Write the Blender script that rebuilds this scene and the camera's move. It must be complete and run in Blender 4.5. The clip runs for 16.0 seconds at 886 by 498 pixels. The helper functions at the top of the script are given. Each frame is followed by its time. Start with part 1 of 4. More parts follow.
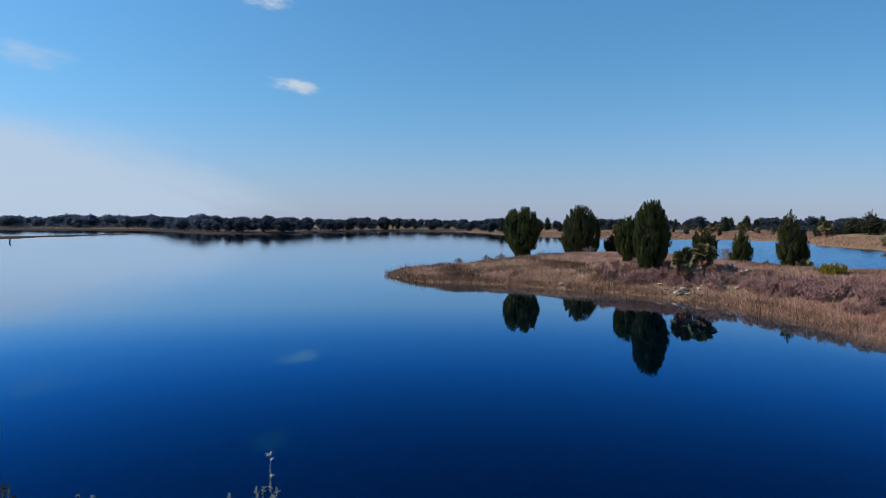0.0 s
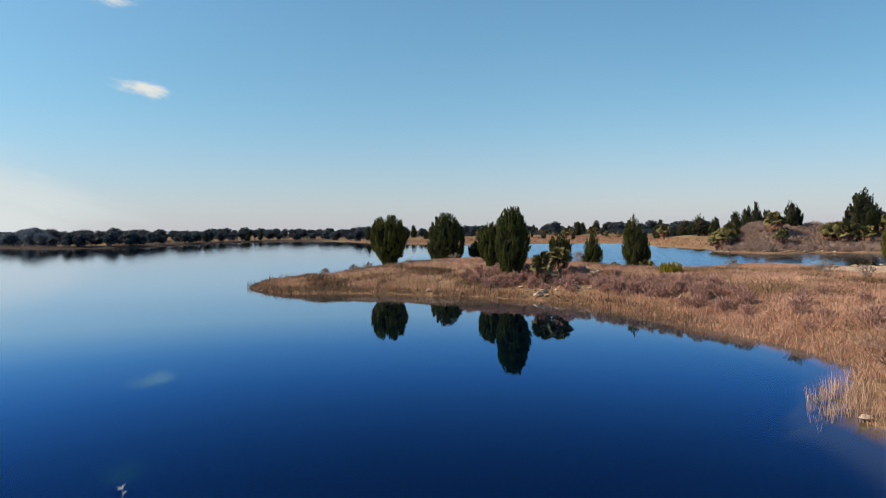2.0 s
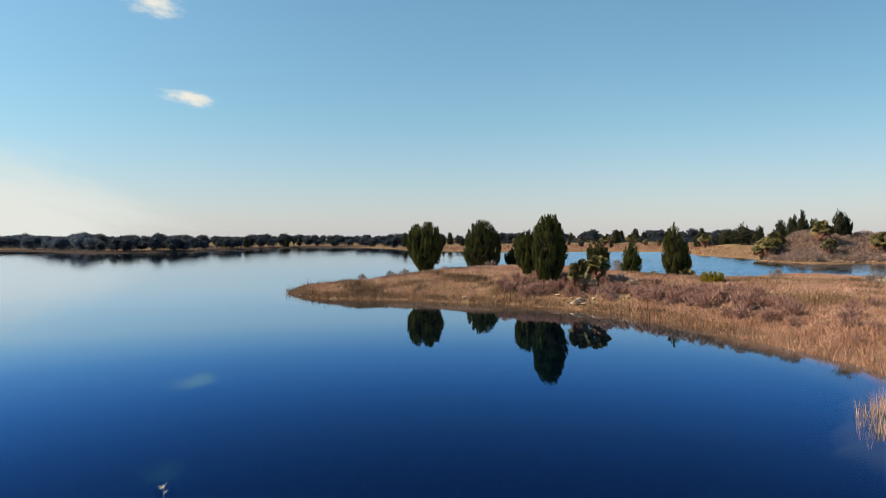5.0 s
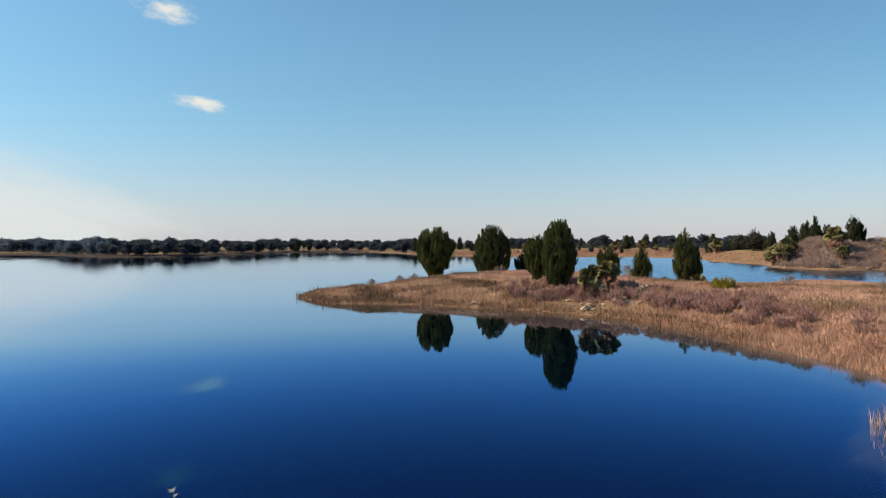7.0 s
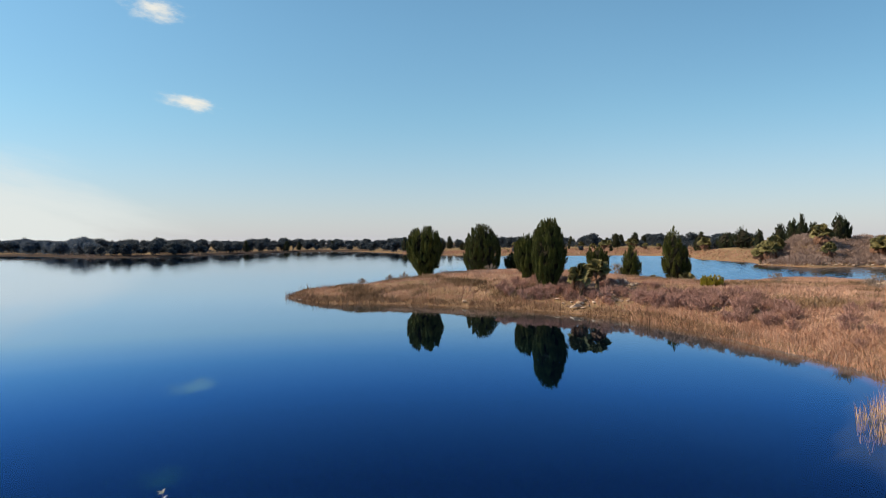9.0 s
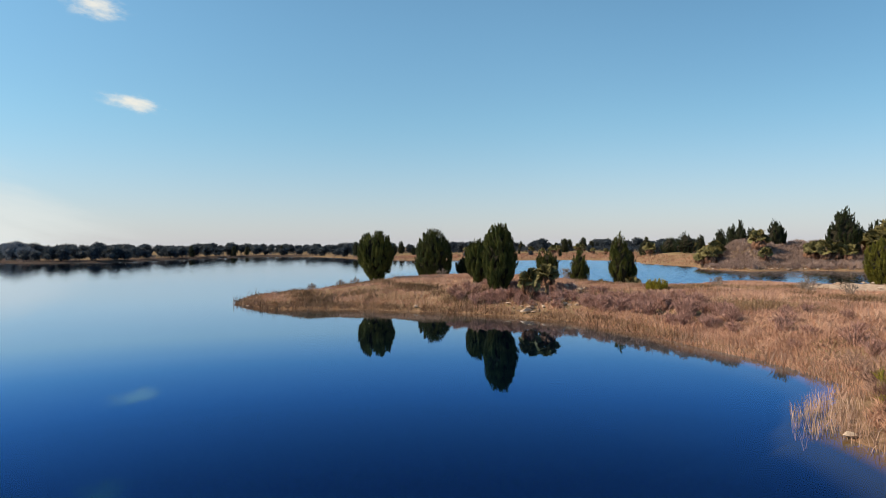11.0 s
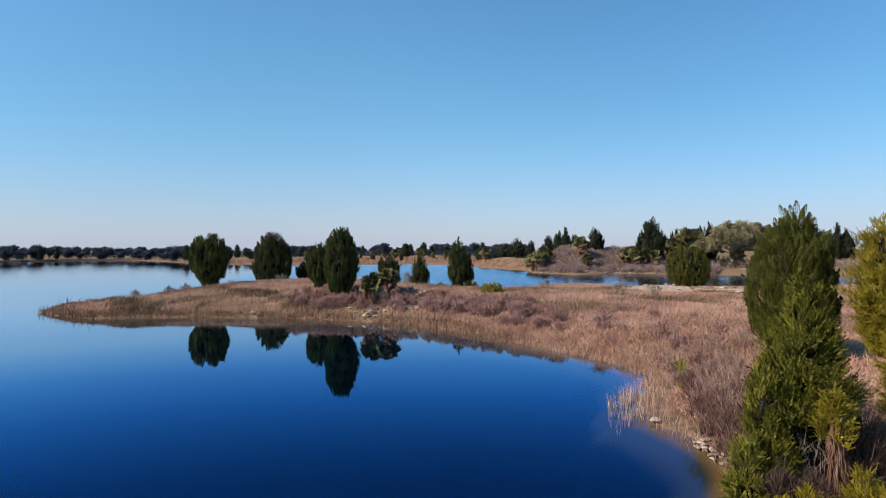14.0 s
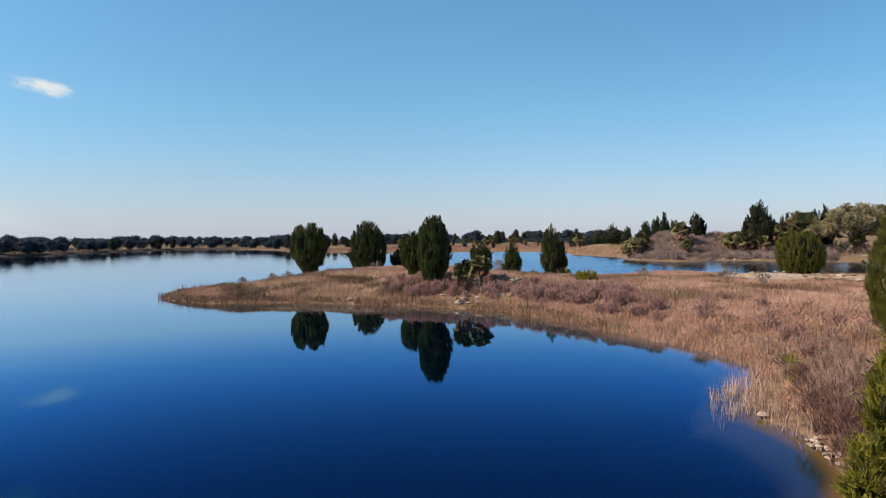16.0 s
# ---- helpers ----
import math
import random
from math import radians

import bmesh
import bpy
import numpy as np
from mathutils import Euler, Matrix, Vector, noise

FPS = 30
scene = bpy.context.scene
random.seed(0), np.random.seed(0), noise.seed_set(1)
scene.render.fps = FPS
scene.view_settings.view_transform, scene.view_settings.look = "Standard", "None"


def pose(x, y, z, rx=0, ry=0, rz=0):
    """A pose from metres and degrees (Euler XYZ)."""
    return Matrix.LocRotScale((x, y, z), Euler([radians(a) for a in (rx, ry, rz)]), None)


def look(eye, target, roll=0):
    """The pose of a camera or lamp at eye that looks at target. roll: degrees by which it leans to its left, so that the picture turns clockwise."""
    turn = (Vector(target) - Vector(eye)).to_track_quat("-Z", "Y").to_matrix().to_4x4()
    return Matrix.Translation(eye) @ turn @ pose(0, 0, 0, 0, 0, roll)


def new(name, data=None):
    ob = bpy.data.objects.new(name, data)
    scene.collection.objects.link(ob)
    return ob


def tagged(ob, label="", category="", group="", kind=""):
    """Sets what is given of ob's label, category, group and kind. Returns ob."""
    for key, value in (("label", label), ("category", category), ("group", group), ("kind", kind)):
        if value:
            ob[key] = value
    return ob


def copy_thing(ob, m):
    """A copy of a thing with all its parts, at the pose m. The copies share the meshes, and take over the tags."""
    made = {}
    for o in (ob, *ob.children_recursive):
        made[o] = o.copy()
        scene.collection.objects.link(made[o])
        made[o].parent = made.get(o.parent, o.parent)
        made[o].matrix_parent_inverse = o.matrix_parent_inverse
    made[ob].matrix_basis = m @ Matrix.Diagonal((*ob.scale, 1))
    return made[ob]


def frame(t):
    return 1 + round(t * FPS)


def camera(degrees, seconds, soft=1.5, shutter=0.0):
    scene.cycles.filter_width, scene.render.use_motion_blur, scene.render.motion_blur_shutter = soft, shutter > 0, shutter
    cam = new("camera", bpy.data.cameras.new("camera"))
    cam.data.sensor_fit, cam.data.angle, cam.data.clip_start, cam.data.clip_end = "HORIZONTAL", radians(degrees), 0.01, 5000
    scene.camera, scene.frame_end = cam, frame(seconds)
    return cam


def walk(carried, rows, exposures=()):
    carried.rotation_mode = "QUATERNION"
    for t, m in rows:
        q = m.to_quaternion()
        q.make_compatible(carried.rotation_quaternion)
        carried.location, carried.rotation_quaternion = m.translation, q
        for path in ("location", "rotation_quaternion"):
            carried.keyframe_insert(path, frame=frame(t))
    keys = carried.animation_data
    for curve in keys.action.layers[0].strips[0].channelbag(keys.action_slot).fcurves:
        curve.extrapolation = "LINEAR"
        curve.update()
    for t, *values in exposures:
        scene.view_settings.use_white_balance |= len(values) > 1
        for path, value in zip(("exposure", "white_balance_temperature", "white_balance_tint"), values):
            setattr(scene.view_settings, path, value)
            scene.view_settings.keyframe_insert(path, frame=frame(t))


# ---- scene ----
# A winter lake with a cedar-dotted grass spit, seen from a high bank by a camera that turns on the spot.
cam = camera(69.5, 16.0, soft=0.7)
EYE = (0.0, 0.0, 5.0)
ROWS = [
    (0.0, 87.70, -0.26, 20.92), (0.5, 88.75, 0.21, 13.16), (1.0, 88.96, 0.64, 12.56), (1.5, 88.48, 0.61, 11.60),
    (2.0, 88.39, 0.84, 9.00), (2.5, 88.42, 0.24, 5.85), (3.0, 88.78, 0.07, 3.92), (3.5, 89.40, 0.15, 5.39),
    (4.0, 89.23, 0.26, 8.69), (4.5, 89.02, 0.64, 11.52), (7.0, 89.51, 0.30, 13.13), (7.5, 89.35, 0.66, 13.14),
    (8.0, 89.19, 0.62, 13.07), (10.5, 89.91, 0.72, 9.88), (11.0, 89.82, 0.54, 7.88), (11.5, 90.27, -0.42, 1.89),
    (12.0, 90.35, -0.81, -1.95), (12.5, 90.31, -0.29, -5.05), (13.0, 90.46, -0.03, -7.02), (13.5, 89.95, 0.16, -7.14),
    (14.0, 90.11, 0.26, -6.23), (14.5, 89.99, 0.24, -4.71), (15.0, 89.21, 0.36, -2.28), (15.5, 89.57, 0.40, 0.27),
    (16.0, 89.04, 0.67, 2.01),
]
EXPOSURES = [(0.0, -0.33, 6350, 10), (0.5, -0.05, 7100, 10), (1.0, 0.06, 8200, 10), (1.5, 0.05, 8600, 10), (3.0, 0.04, 7500, 10), (4.0, 0.10, 8300, 10), (4.5, 0.15, 9300, 10), (7.0, 0.10, 8500, 10),
             (10.5, 0.17, 8800, 10), (11.0, 0.13, 8600, 10), (11.5, 0.06, 7300, 10), (14.5, 0.05, 7000, 10), (16.0, 0.08, 7600, 10)]
walk(cam, [(t, pose(*EYE, tilt, lean, turn)) for t, tilt, lean, turn in ROWS], EXPOSURES)


# ---- light ----
SUN_AZ, SUN_EL = -107.0, 36.0


def compass(az, el=0.0):
    """Unit vector for an azimuth (degrees to the right of +y) and an elevation."""
    a, e = radians(az), radians(el)
    return Vector((math.sin(a) * math.cos(e), math.cos(a) * math.cos(e), math.sin(e)))


def at(az, d, z=0.0):
    return Vector((math.sin(radians(az)) * d, math.cos(radians(az)) * d, z))


class Graph:
    """Short hand for shader nodes."""

    def __init__(self, tree):
        self.tree = tree
        tree.nodes.clear()

    def node(self, kind, inputs=None, **settings):
        n = self.tree.nodes.new(kind)
        for k, v in settings.items():
            setattr(n, k, v)
        for k, v in (inputs or {}).items():
            if isinstance(v, bpy.types.NodeSocket):
                self.tree.links.new(v, n.inputs[k])
            else:
                n.inputs[k].default_value = v
        return n

    def math(self, op, a, b=0.0, clamp=False):
        return self.node("ShaderNodeMath", {0: a, 1: b}, operation=op, use_clamp=clamp).outputs[0]

    def dot(self, a, b):
        return self.node("ShaderNodeVectorMath", {0: a, 1: b}, operation="DOT_PRODUCT").outputs["Value"]

    def mix(self, f, a, b):
        n = self.node("ShaderNodeMix", data_type="RGBA")
        for i, v in ((0, f), (6, a), (7, b)):
            if isinstance(v, bpy.types.NodeSocket):
                self.tree.links.new(v, n.inputs[i])
            else:
                n.inputs[i].default_value = v if i == 0 else (*v, 1.0)
        return n.outputs[2]

    def smooth(self, v, lo, hi):
        return self.node("ShaderNodeMapRange", {"Value": v, "From Min": lo, "From Max": hi}, interpolation_type="SMOOTHSTEP").outputs[0]

    def noise(self, vec, scale, detail=4.0, rough=0.55):
        return self.node("ShaderNodeTexNoise", {"Vector": vec, "Scale": scale, "Detail": detail, "Roughness": rough}).outputs["Fac"]

    def ramp(self, f, stops):
        n = self.node("ShaderNodeValToRGB", {"Fac": f})
        e = n.color_ramp.elements
        while len(e) < len(stops):
            e.new(0.5)
        for k, (p, c) in zip(e, stops):
            k.position, k.color = p, (*c, 1.0)
        return n.outputs["Color"]


def make_sky():
    world = bpy.data.worlds.new("sky")
    scene.world = world
    world.use_nodes = True
    g = Graph(world.node_tree)
    way = g.node("ShaderNodeTexCoord").outputs["Generated"]
    up = g.node("ShaderNodeSeparateXYZ", {0: way}).outputs[2]
    sky = g.node("ShaderNodeTexSky", sky_type="NISHITA", sun_disc=False, sun_elevation=radians(SUN_EL), sun_rotation=radians(SUN_AZ),
                 altitude=0.0, air_density=1.0, dust_density=0.25, ozone_density=2.2).outputs["Color"]
    # clear winter air: a deeper blue overhead, a cool pale rim at the horizon
    tint = g.mix(g.smooth(up, 0.0, 0.21), (1.06, 1.19, 1.62), (0.92, 1.54, 1.86))
    tint = g.mix(g.smooth(up, 0.15, 0.36), tint, (0.99, 1.75, 2.08))
    col = g.node("ShaderNodeMix", {0: 1.0, 6: sky, 7: tint}, data_type="RGBA", blend_type="MULTIPLY").outputs[2]

    def clouds(col, az, el, su, sv, turn, scale, low, high, amount, stretch=2.5, colour=(8.4, 9.4, 10.6), rip=1.6):
        """A thin cloud: a soft ellipse of torn noise round one direction, turn degrees off level."""
        f, r, u = compass(az, el), compass(az + 90), compass(az, el + 90)
        c, s = math.cos(radians(turn)), math.sin(radians(turn))
        a, b = r * c + u * s, u * c - r * s
        depth = g.dot(way, tuple(f))
        ahead = g.smooth(depth, 0.2, 0.5)
        x = g.math("DIVIDE", g.math("DIVIDE", g.dot(way, tuple(a)), depth), su)
        y = g.math("DIVIDE", g.math("DIVIDE", g.dot(way, tuple(b)), depth), sv)
        place = g.node("ShaderNodeCombineXYZ", {0: x, 1: g.math("MULTIPLY", y, stretch * sv / su), 2: az * 0.1}).outputs[0]
        torn = g.noise(place, scale, 7.0, 0.6)
        r2 = g.math("SQRT", g.math("ADD", g.math("MULTIPLY", x, x), g.math("MULTIPLY", y, y)))
        fall = g.math("SUBTRACT", 1.0, r2)
        body = g.smooth(g.math("ADD", fall, g.math("MULTIPLY", g.math("SUBTRACT", torn, 0.5), rip)), low, high)
        soft = g.smooth(r2, 1.15, 0.45)
        fac = g.math("MULTIPLY", g.math("MULTIPLY", g.math("MULTIPLY", body, soft), ahead), amount)
        return g.mix(fac, col, colour)

    # the sky deepens away from the sun
    deep = g.mix(g.smooth(g.dot(way, tuple(compass(52.0, 26.0))), 0.62, 1.0), (1.0, 1.0, 1.0), (0.76, 0.82, 0.86))
    col = g.node("ShaderNodeMix", {0: 1.0, 6: col, 7: deep}, data_type="RGBA", blend_type="MULTIPLY").outputs[2]
    haze = g.math("POWER", g.math("SUBTRACT", 1.0, g.math("ABSOLUTE", up), True), 13.0)
    col = g.mix(g.math("MULTIPLY", haze, 0.62), col, (4.5, 5.75, 9.2))
    col = clouds(col, -66.0, 4.0, 0.85, 0.165, -10.0, 3.0, 0.0, 0.55, 0.85, 5.0, (7.2, 8.8, 10.8), 1.2)
    col = clouds(col, -33.6, 11.7, 0.055, 0.018, -9.0, 1.6, 0.15, 1.2, 0.95, 2.2, rip=2.2)
    col = clouds(col, -36.3, 18.6, 0.055, 0.024, -4.0, 1.6, 0.15, 1.2, 0.9, 2.2, rip=2.2)
    col = clouds(col, -53.5, 12.3, 0.07, 0.025, -4.0, 2.0, 0.1, 1.2, 0.4)
    g.node("ShaderNodeOutputWorld", {0: g.node("ShaderNodeBackground", {"Color": col, "Strength": 0.085}).outputs[0]})


make_sky()
sun = new("sun", bpy.data.lights.new("sun", "SUN"))
sun.data.energy, sun.data.angle, sun.data.color = 5.0, radians(0.6), (1.0, 0.90, 0.77)
sun.matrix_world = look(compass(SUN_AZ, SUN_EL) * 100, (0, 0, 0))


# ---- materials ----
def surface(name):
    m = bpy.data.materials.new(name)
    m.use_nodes = True
    return m, Graph(m.node_tree)


def finish(g, colour, rough=0.8, bump=None, strength=0.3, dist=0.02, spec=0.3, extra=None):
    ins = {"Base Color": colour, "Roughness": rough, "Specular IOR Level": spec}
    if bump is not None:
        ins["Normal"] = g.node("ShaderNodeBump", {"Height": bump, "Strength": strength, "Distance": dist}).outputs[0]
    ins.update(extra or {})
    b = g.node("ShaderNodeBsdfPrincipled", ins)
    g.node("ShaderNodeOutputMaterial", {0: b.outputs[0]})


def leaf_material(name, dark, mid, light, patch=1.2, bias=0.0, leafy=0.18, streak=0.35, thin=0.10, span=0.25):
    """Foliage: colour by leaf, by tree and by patches of the crown."""
    m, g = surface(name)
    geo = g.node("ShaderNodeNewGeometry")
    own = g.node("ShaderNodeObjectInfo").outputs["Random"]
    big = g.noise(geo.outputs["Position"], patch, 3.0)
    tuft = g.noise(g.node("ShaderNodeMapping", {"Vector": geo.outputs["Position"], "Scale": (1.0, 1.0, streak)}).outputs[0], patch * 3.2, 2.0)
    f = g.math("ADD", g.math("MULTIPLY", geo.outputs["Random Per Island"], leafy), g.math("MULTIPLY", big, 0.75 - leafy))
    f = g.math("ADD", f, g.math("MULTIPLY", tuft, 0.25))
    f = g.math("ADD", f, g.math("MULTIPLY", g.math("SUBTRACT", own, 0.5), 0.12))
    c = g.ramp(g.math("ADD", f, bias), [(0.5 - span, dark), (0.5, mid), (0.5 + span, light)])
    leaf = g.node("ShaderNodeBsdfPrincipled", {"Base Color": c, "Roughness": 0.62, "Specular IOR Level": 0.25})
    through_leaf = g.node("ShaderNodeBsdfTranslucent", {"Color": c})
    both = g.node("ShaderNodeMixShader", {0: thin, 1: leaf.outputs[0], 2: through_leaf.outputs[0]})
    g.node("ShaderNodeOutputMaterial", {0: both.outputs[0]})
    return m


def ground_material():
    m, g = surface("dry_earth")
    geo = g.node("ShaderNodeNewGeometry")
    p = geo.outputs["Position"]
    xyz = g.node("ShaderNodeSeparateXYZ", {0: p})
    z = xyz.outputs[2]
    big, fine = g.noise(p, 0.12, 4.0), g.noise(p, 2.2, 8.0, 0.65)
    soil = g.ramp(g.math("ADD", g.math("MULTIPLY", big, 0.5), g.math("MULTIPLY", fine, 0.5)),
                  [(0.3, (0.13, 0.085, 0.055)), (0.5, (0.24, 0.165, 0.10)), (0.7, (0.34, 0.25, 0.16))])
    sand = g.ramp(fine, [(0.3, (0.28, 0.18, 0.125)), (0.7, (0.62, 0.47, 0.36))])

    def blob(x, y, rx, ry):
        a = g.math("DIVIDE", g.math("SUBTRACT", xyz.outputs[0], x), rx)
        b = g.math("DIVIDE", g.math("SUBTRACT", xyz.outputs[1], y), ry)
        r = g.math("SQRT", g.math("ADD", g.math("MULTIPLY", a, a), g.math("MULTIPLY", b, b)))
        return g.smooth(g.math("ADD", r, g.math("MULTIPLY", g.math("SUBTRACT", g.noise(p, 0.9, 6.0, 0.7), 0.5), 2.2)), 1.1, 0.8)

    bare = g.math("MAXIMUM", blob(29.6, 62.5, 4.9, 6.6), blob(35.8, 61.0, 3.9, 4.2))
    silt = g.math("MULTIPLY", g.smooth(xyz.outputs[0], -110.0, -150.0), g.smooth(z, 1.1, 0.7))
    bare = g.math("MAXIMUM", bare, blob(82.0, 122.0, 9.0, 4.0))
    c = g.mix(bare, soil, sand)
    c = g.mix(silt, c, (0.075, 0.058, 0.052))
    # wet rim, then the bed: pale sand in the shallows
    wet = g.smooth(g.math("ADD", z, g.math("MULTIPLY", g.math("SUBTRACT", fine, 0.5), 0.25)), 0.24, 0.05)
    c = g.mix(g.math("MULTIPLY", wet, g.math("SUBTRACT", 1.0, silt)), c, g.ramp(fine, [(0.35, (0.15, 0.09, 0.055)), (0.65, (0.34, 0.21, 0.14))]))
    # brown bed; past y 19 redder, with the bank's reflection painted in
    bed_and_reflection = g.mix(g.smooth(xyz.outputs[1], 19.0, 24.0), (0.20, 0.11, 0.032), (0.30, 0.135, 0.058))
    c = g.mix(g.smooth(z, 0.02, -0.10), c, bed_and_reflection)
    # light absorbed by the water is painted into the bed, darker with depth
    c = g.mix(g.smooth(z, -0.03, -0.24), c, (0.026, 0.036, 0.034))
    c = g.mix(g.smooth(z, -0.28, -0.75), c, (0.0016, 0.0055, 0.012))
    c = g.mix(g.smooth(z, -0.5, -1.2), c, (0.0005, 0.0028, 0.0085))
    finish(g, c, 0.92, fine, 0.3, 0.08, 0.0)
    return m


def water_material():
    m, g = surface("lake_water")
    p = g.node("ShaderNodeNewGeometry").outputs["Position"]
    wide = g.node("ShaderNodeMapping", {"Vector": p, "Scale": (0.25, 1.0, 1.0)}).outputs[0]
    # the lee of the spit lies still; a light breeze roughens the open water beyond
    xyz = g.node("ShaderNodeSeparateXYZ", {0: p})
    breeze = g.math("MULTIPLY", g.smooth(xyz.outputs[1], 58.0, 100.0), g.math("ADD", 0.45, g.noise(p, 0.02, 2.0)))
    open_side = g.smooth(xyz.outputs[0], -32.0, -8.0)
    inlet = g.math("ADD", 0.06, g.math("MULTIPLY", open_side, 0.25))
    amp = g.math("ADD", 0.0016, g.math("MULTIPLY", breeze, inlet))
    tilt = g.node("ShaderNodeTexNoise", {"Vector": wide, "Scale": 5.0, "Detail": 2.0, "Roughness": 0.6}).outputs["Color"]
    tilt = g.node("ShaderNodeVectorMath", {0: tilt, 1: (0.5, 0.5, 0.5)}, operation="SUBTRACT").outputs[0]
    tilt = g.node("ShaderNodeVectorMath", {0: tilt, "Scale": amp}, operation="SCALE").outputs[0]
    # small waves run up the lagoon and show their near slopes
    creek = g.math("ADD", 0.38, g.math("MULTIPLY", g.smooth(xyz.outputs[0], 40.0, 27.0), 0.62))
    gust = g.smooth(g.math("ADD", xyz.outputs[0], g.math("MULTIPLY", xyz.outputs[1], 0.92)), 0.0, -22.0)
    slope = g.math("ADD", g.math("MULTIPLY", g.math("MULTIPLY", open_side, creek), 0.060), g.math("MULTIPLY", gust, 0.03))
    slope = g.math("MULTIPLY", g.smooth(xyz.outputs[1], 58.0, 85.0), g.math("ADD", 0.008, slope))
    lean = g.node("ShaderNodeVectorMath", {0: (-0.3, -0.95, 0.0), "Scale": slope}, operation="SCALE").outputs[0]
    tilt = g.node("ShaderNodeVectorMath", {0: tilt, 1: lean}, operation="ADD").outputs[0]
    n = g.node("ShaderNodeVectorMath", {0: tilt, 1: (0.0, 0.0, 1.0)}, operation="ADD").outputs[0]
    n = g.node("ShaderNodeVectorMath", {0: n}, operation="NORMALIZE").outputs[0]
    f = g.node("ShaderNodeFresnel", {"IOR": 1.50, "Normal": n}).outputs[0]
    # blue put into the reflections' colour, strongest at steep angles, fading towards grazing
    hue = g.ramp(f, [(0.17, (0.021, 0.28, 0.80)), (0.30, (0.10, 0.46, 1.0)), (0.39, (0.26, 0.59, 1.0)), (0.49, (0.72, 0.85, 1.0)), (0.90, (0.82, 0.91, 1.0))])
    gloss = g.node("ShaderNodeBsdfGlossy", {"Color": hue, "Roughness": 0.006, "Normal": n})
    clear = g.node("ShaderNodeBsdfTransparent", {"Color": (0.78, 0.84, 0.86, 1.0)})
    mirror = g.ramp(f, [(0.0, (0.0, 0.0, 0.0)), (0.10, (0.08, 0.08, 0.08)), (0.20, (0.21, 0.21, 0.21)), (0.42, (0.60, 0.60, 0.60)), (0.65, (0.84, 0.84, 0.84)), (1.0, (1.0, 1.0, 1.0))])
    out = g.node("ShaderNodeMixShader", {0: mirror, 1: clear.outputs[0], 2: gloss.outputs[0]})
    g.node("ShaderNodeOutputMaterial", {0: out.outputs[0]})
    return m


def bark_material(name, dark, light):
    m, g = surface(name)
    p = g.node("ShaderNodeTexCoord").outputs["Object"]
    grain = g.noise(g.node("ShaderNodeMapping", {"Vector": p, "Scale": (9.0, 9.0, 1.6)}).outputs[0], 3.0, 6.0)
    own = g.node("ShaderNodeNewGeometry").outputs["Random Per Island"]
    f = g.math("ADD", g.math("MULTIPLY", grain, 0.7), g.math("MULTIPLY", own, 0.3))
    finish(g, g.ramp(f, [(0.3, dark), (0.7, light)]), 0.9, grain, 0.7, 0.02, 0.15)
    return m


def stone_material():
    m, g = surface("limestone")
    p = g.node("ShaderNodeNewGeometry").outputs["Position"]
    own = g.node("ShaderNodeObjectInfo").outputs["Random"]
    a, b = g.noise(p, 1.7, 6.0), g.noise(p, 14.0, 6.0, 0.7)
    f = g.math("ADD", g.math("MULTIPLY", g.math("ADD", a, b), 0.4), g.math("MULTIPLY", own, 0.2))
    finish(g, g.ramp(f, [(0.3, (0.17, 0.11, 0.08)), (0.5, (0.42, 0.31, 0.245)), (0.7, (0.66, 0.54, 0.45))]), 0.9, b, 0.8, 0.04, 0.2)
    return m


GROUND, WATER, STONE = ground_material(), water_material(), stone_material()
BARK = bark_material("grey_bark", (0.05, 0.04, 0.032), (0.17, 0.135, 0.11))
TWIG = bark_material("bleached_twig", (0.13, 0.10, 0.09), (0.36, 0.30, 0.27))
PURPLE = bark_material("bare_shrub_stems", (0.165, 0.088, 0.078), (0.52, 0.305, 0.262))
PINK_STEMS = bark_material("pale_pinkish_stems", (0.17, 0.098, 0.08), (0.48, 0.315, 0.26))
DARK_BRUSH = bark_material("dark_dead_brush", (0.030, 0.019, 0.015), (0.13, 0.08, 0.065))
RUST = bark_material("rust_brown_stems", (0.07, 0.035, 0.028), (0.25, 0.14, 0.115))
BOOT = bark_material("palm_boots", (0.07, 0.05, 0.035), (0.22, 0.16, 0.11))
# near-black: shade inside a crown, with its dead twigs, as one colour
CORE_SHADE = bark_material("shaded_crown_core", (0.008, 0.008, 0.005), (0.03, 0.026, 0.017))
CEDAR = leaf_material("cedar_green", (0.010, 0.016, 0.004), (0.046, 0.056, 0.013), (0.135, 0.140, 0.032), leafy=0.10)
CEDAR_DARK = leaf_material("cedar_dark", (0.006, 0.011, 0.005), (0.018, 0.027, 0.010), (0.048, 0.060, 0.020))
CEDAR_FRESH = leaf_material("cedar_fresh", (0.012, 0.016, 0.002), (0.105, 0.102, 0.012), (0.34, 0.295, 0.042), 2.6, leafy=0.07)
CEDAR_NEAR = leaf_material("cedar_deep_green", (0.013, 0.017, 0.003), (0.115, 0.112, 0.018), (0.33, 0.295, 0.055), 2.4, leafy=0.08)
CEDAR_OLIVE = leaf_material("cedar_olive", (0.014, 0.018, 0.004), (0.115, 0.112, 0.018), (0.29, 0.26, 0.05), 2.4)
CEDAR_GOLD = leaf_material("cedar_golden", (0.06, 0.054, 0.006), (0.255, 0.195, 0.017), (0.48, 0.365, 0.044), 2.4, leafy=0.07)
# distance haze is mixed into these two leaf colours as pale blue
OAK_HAZE = leaf_material("hazed_oak_leaf", (0.026, 0.036, 0.051), (0.051, 0.068, 0.088), (0.080, 0.100, 0.118), 0.3, leafy=0.05, thin=0.45)
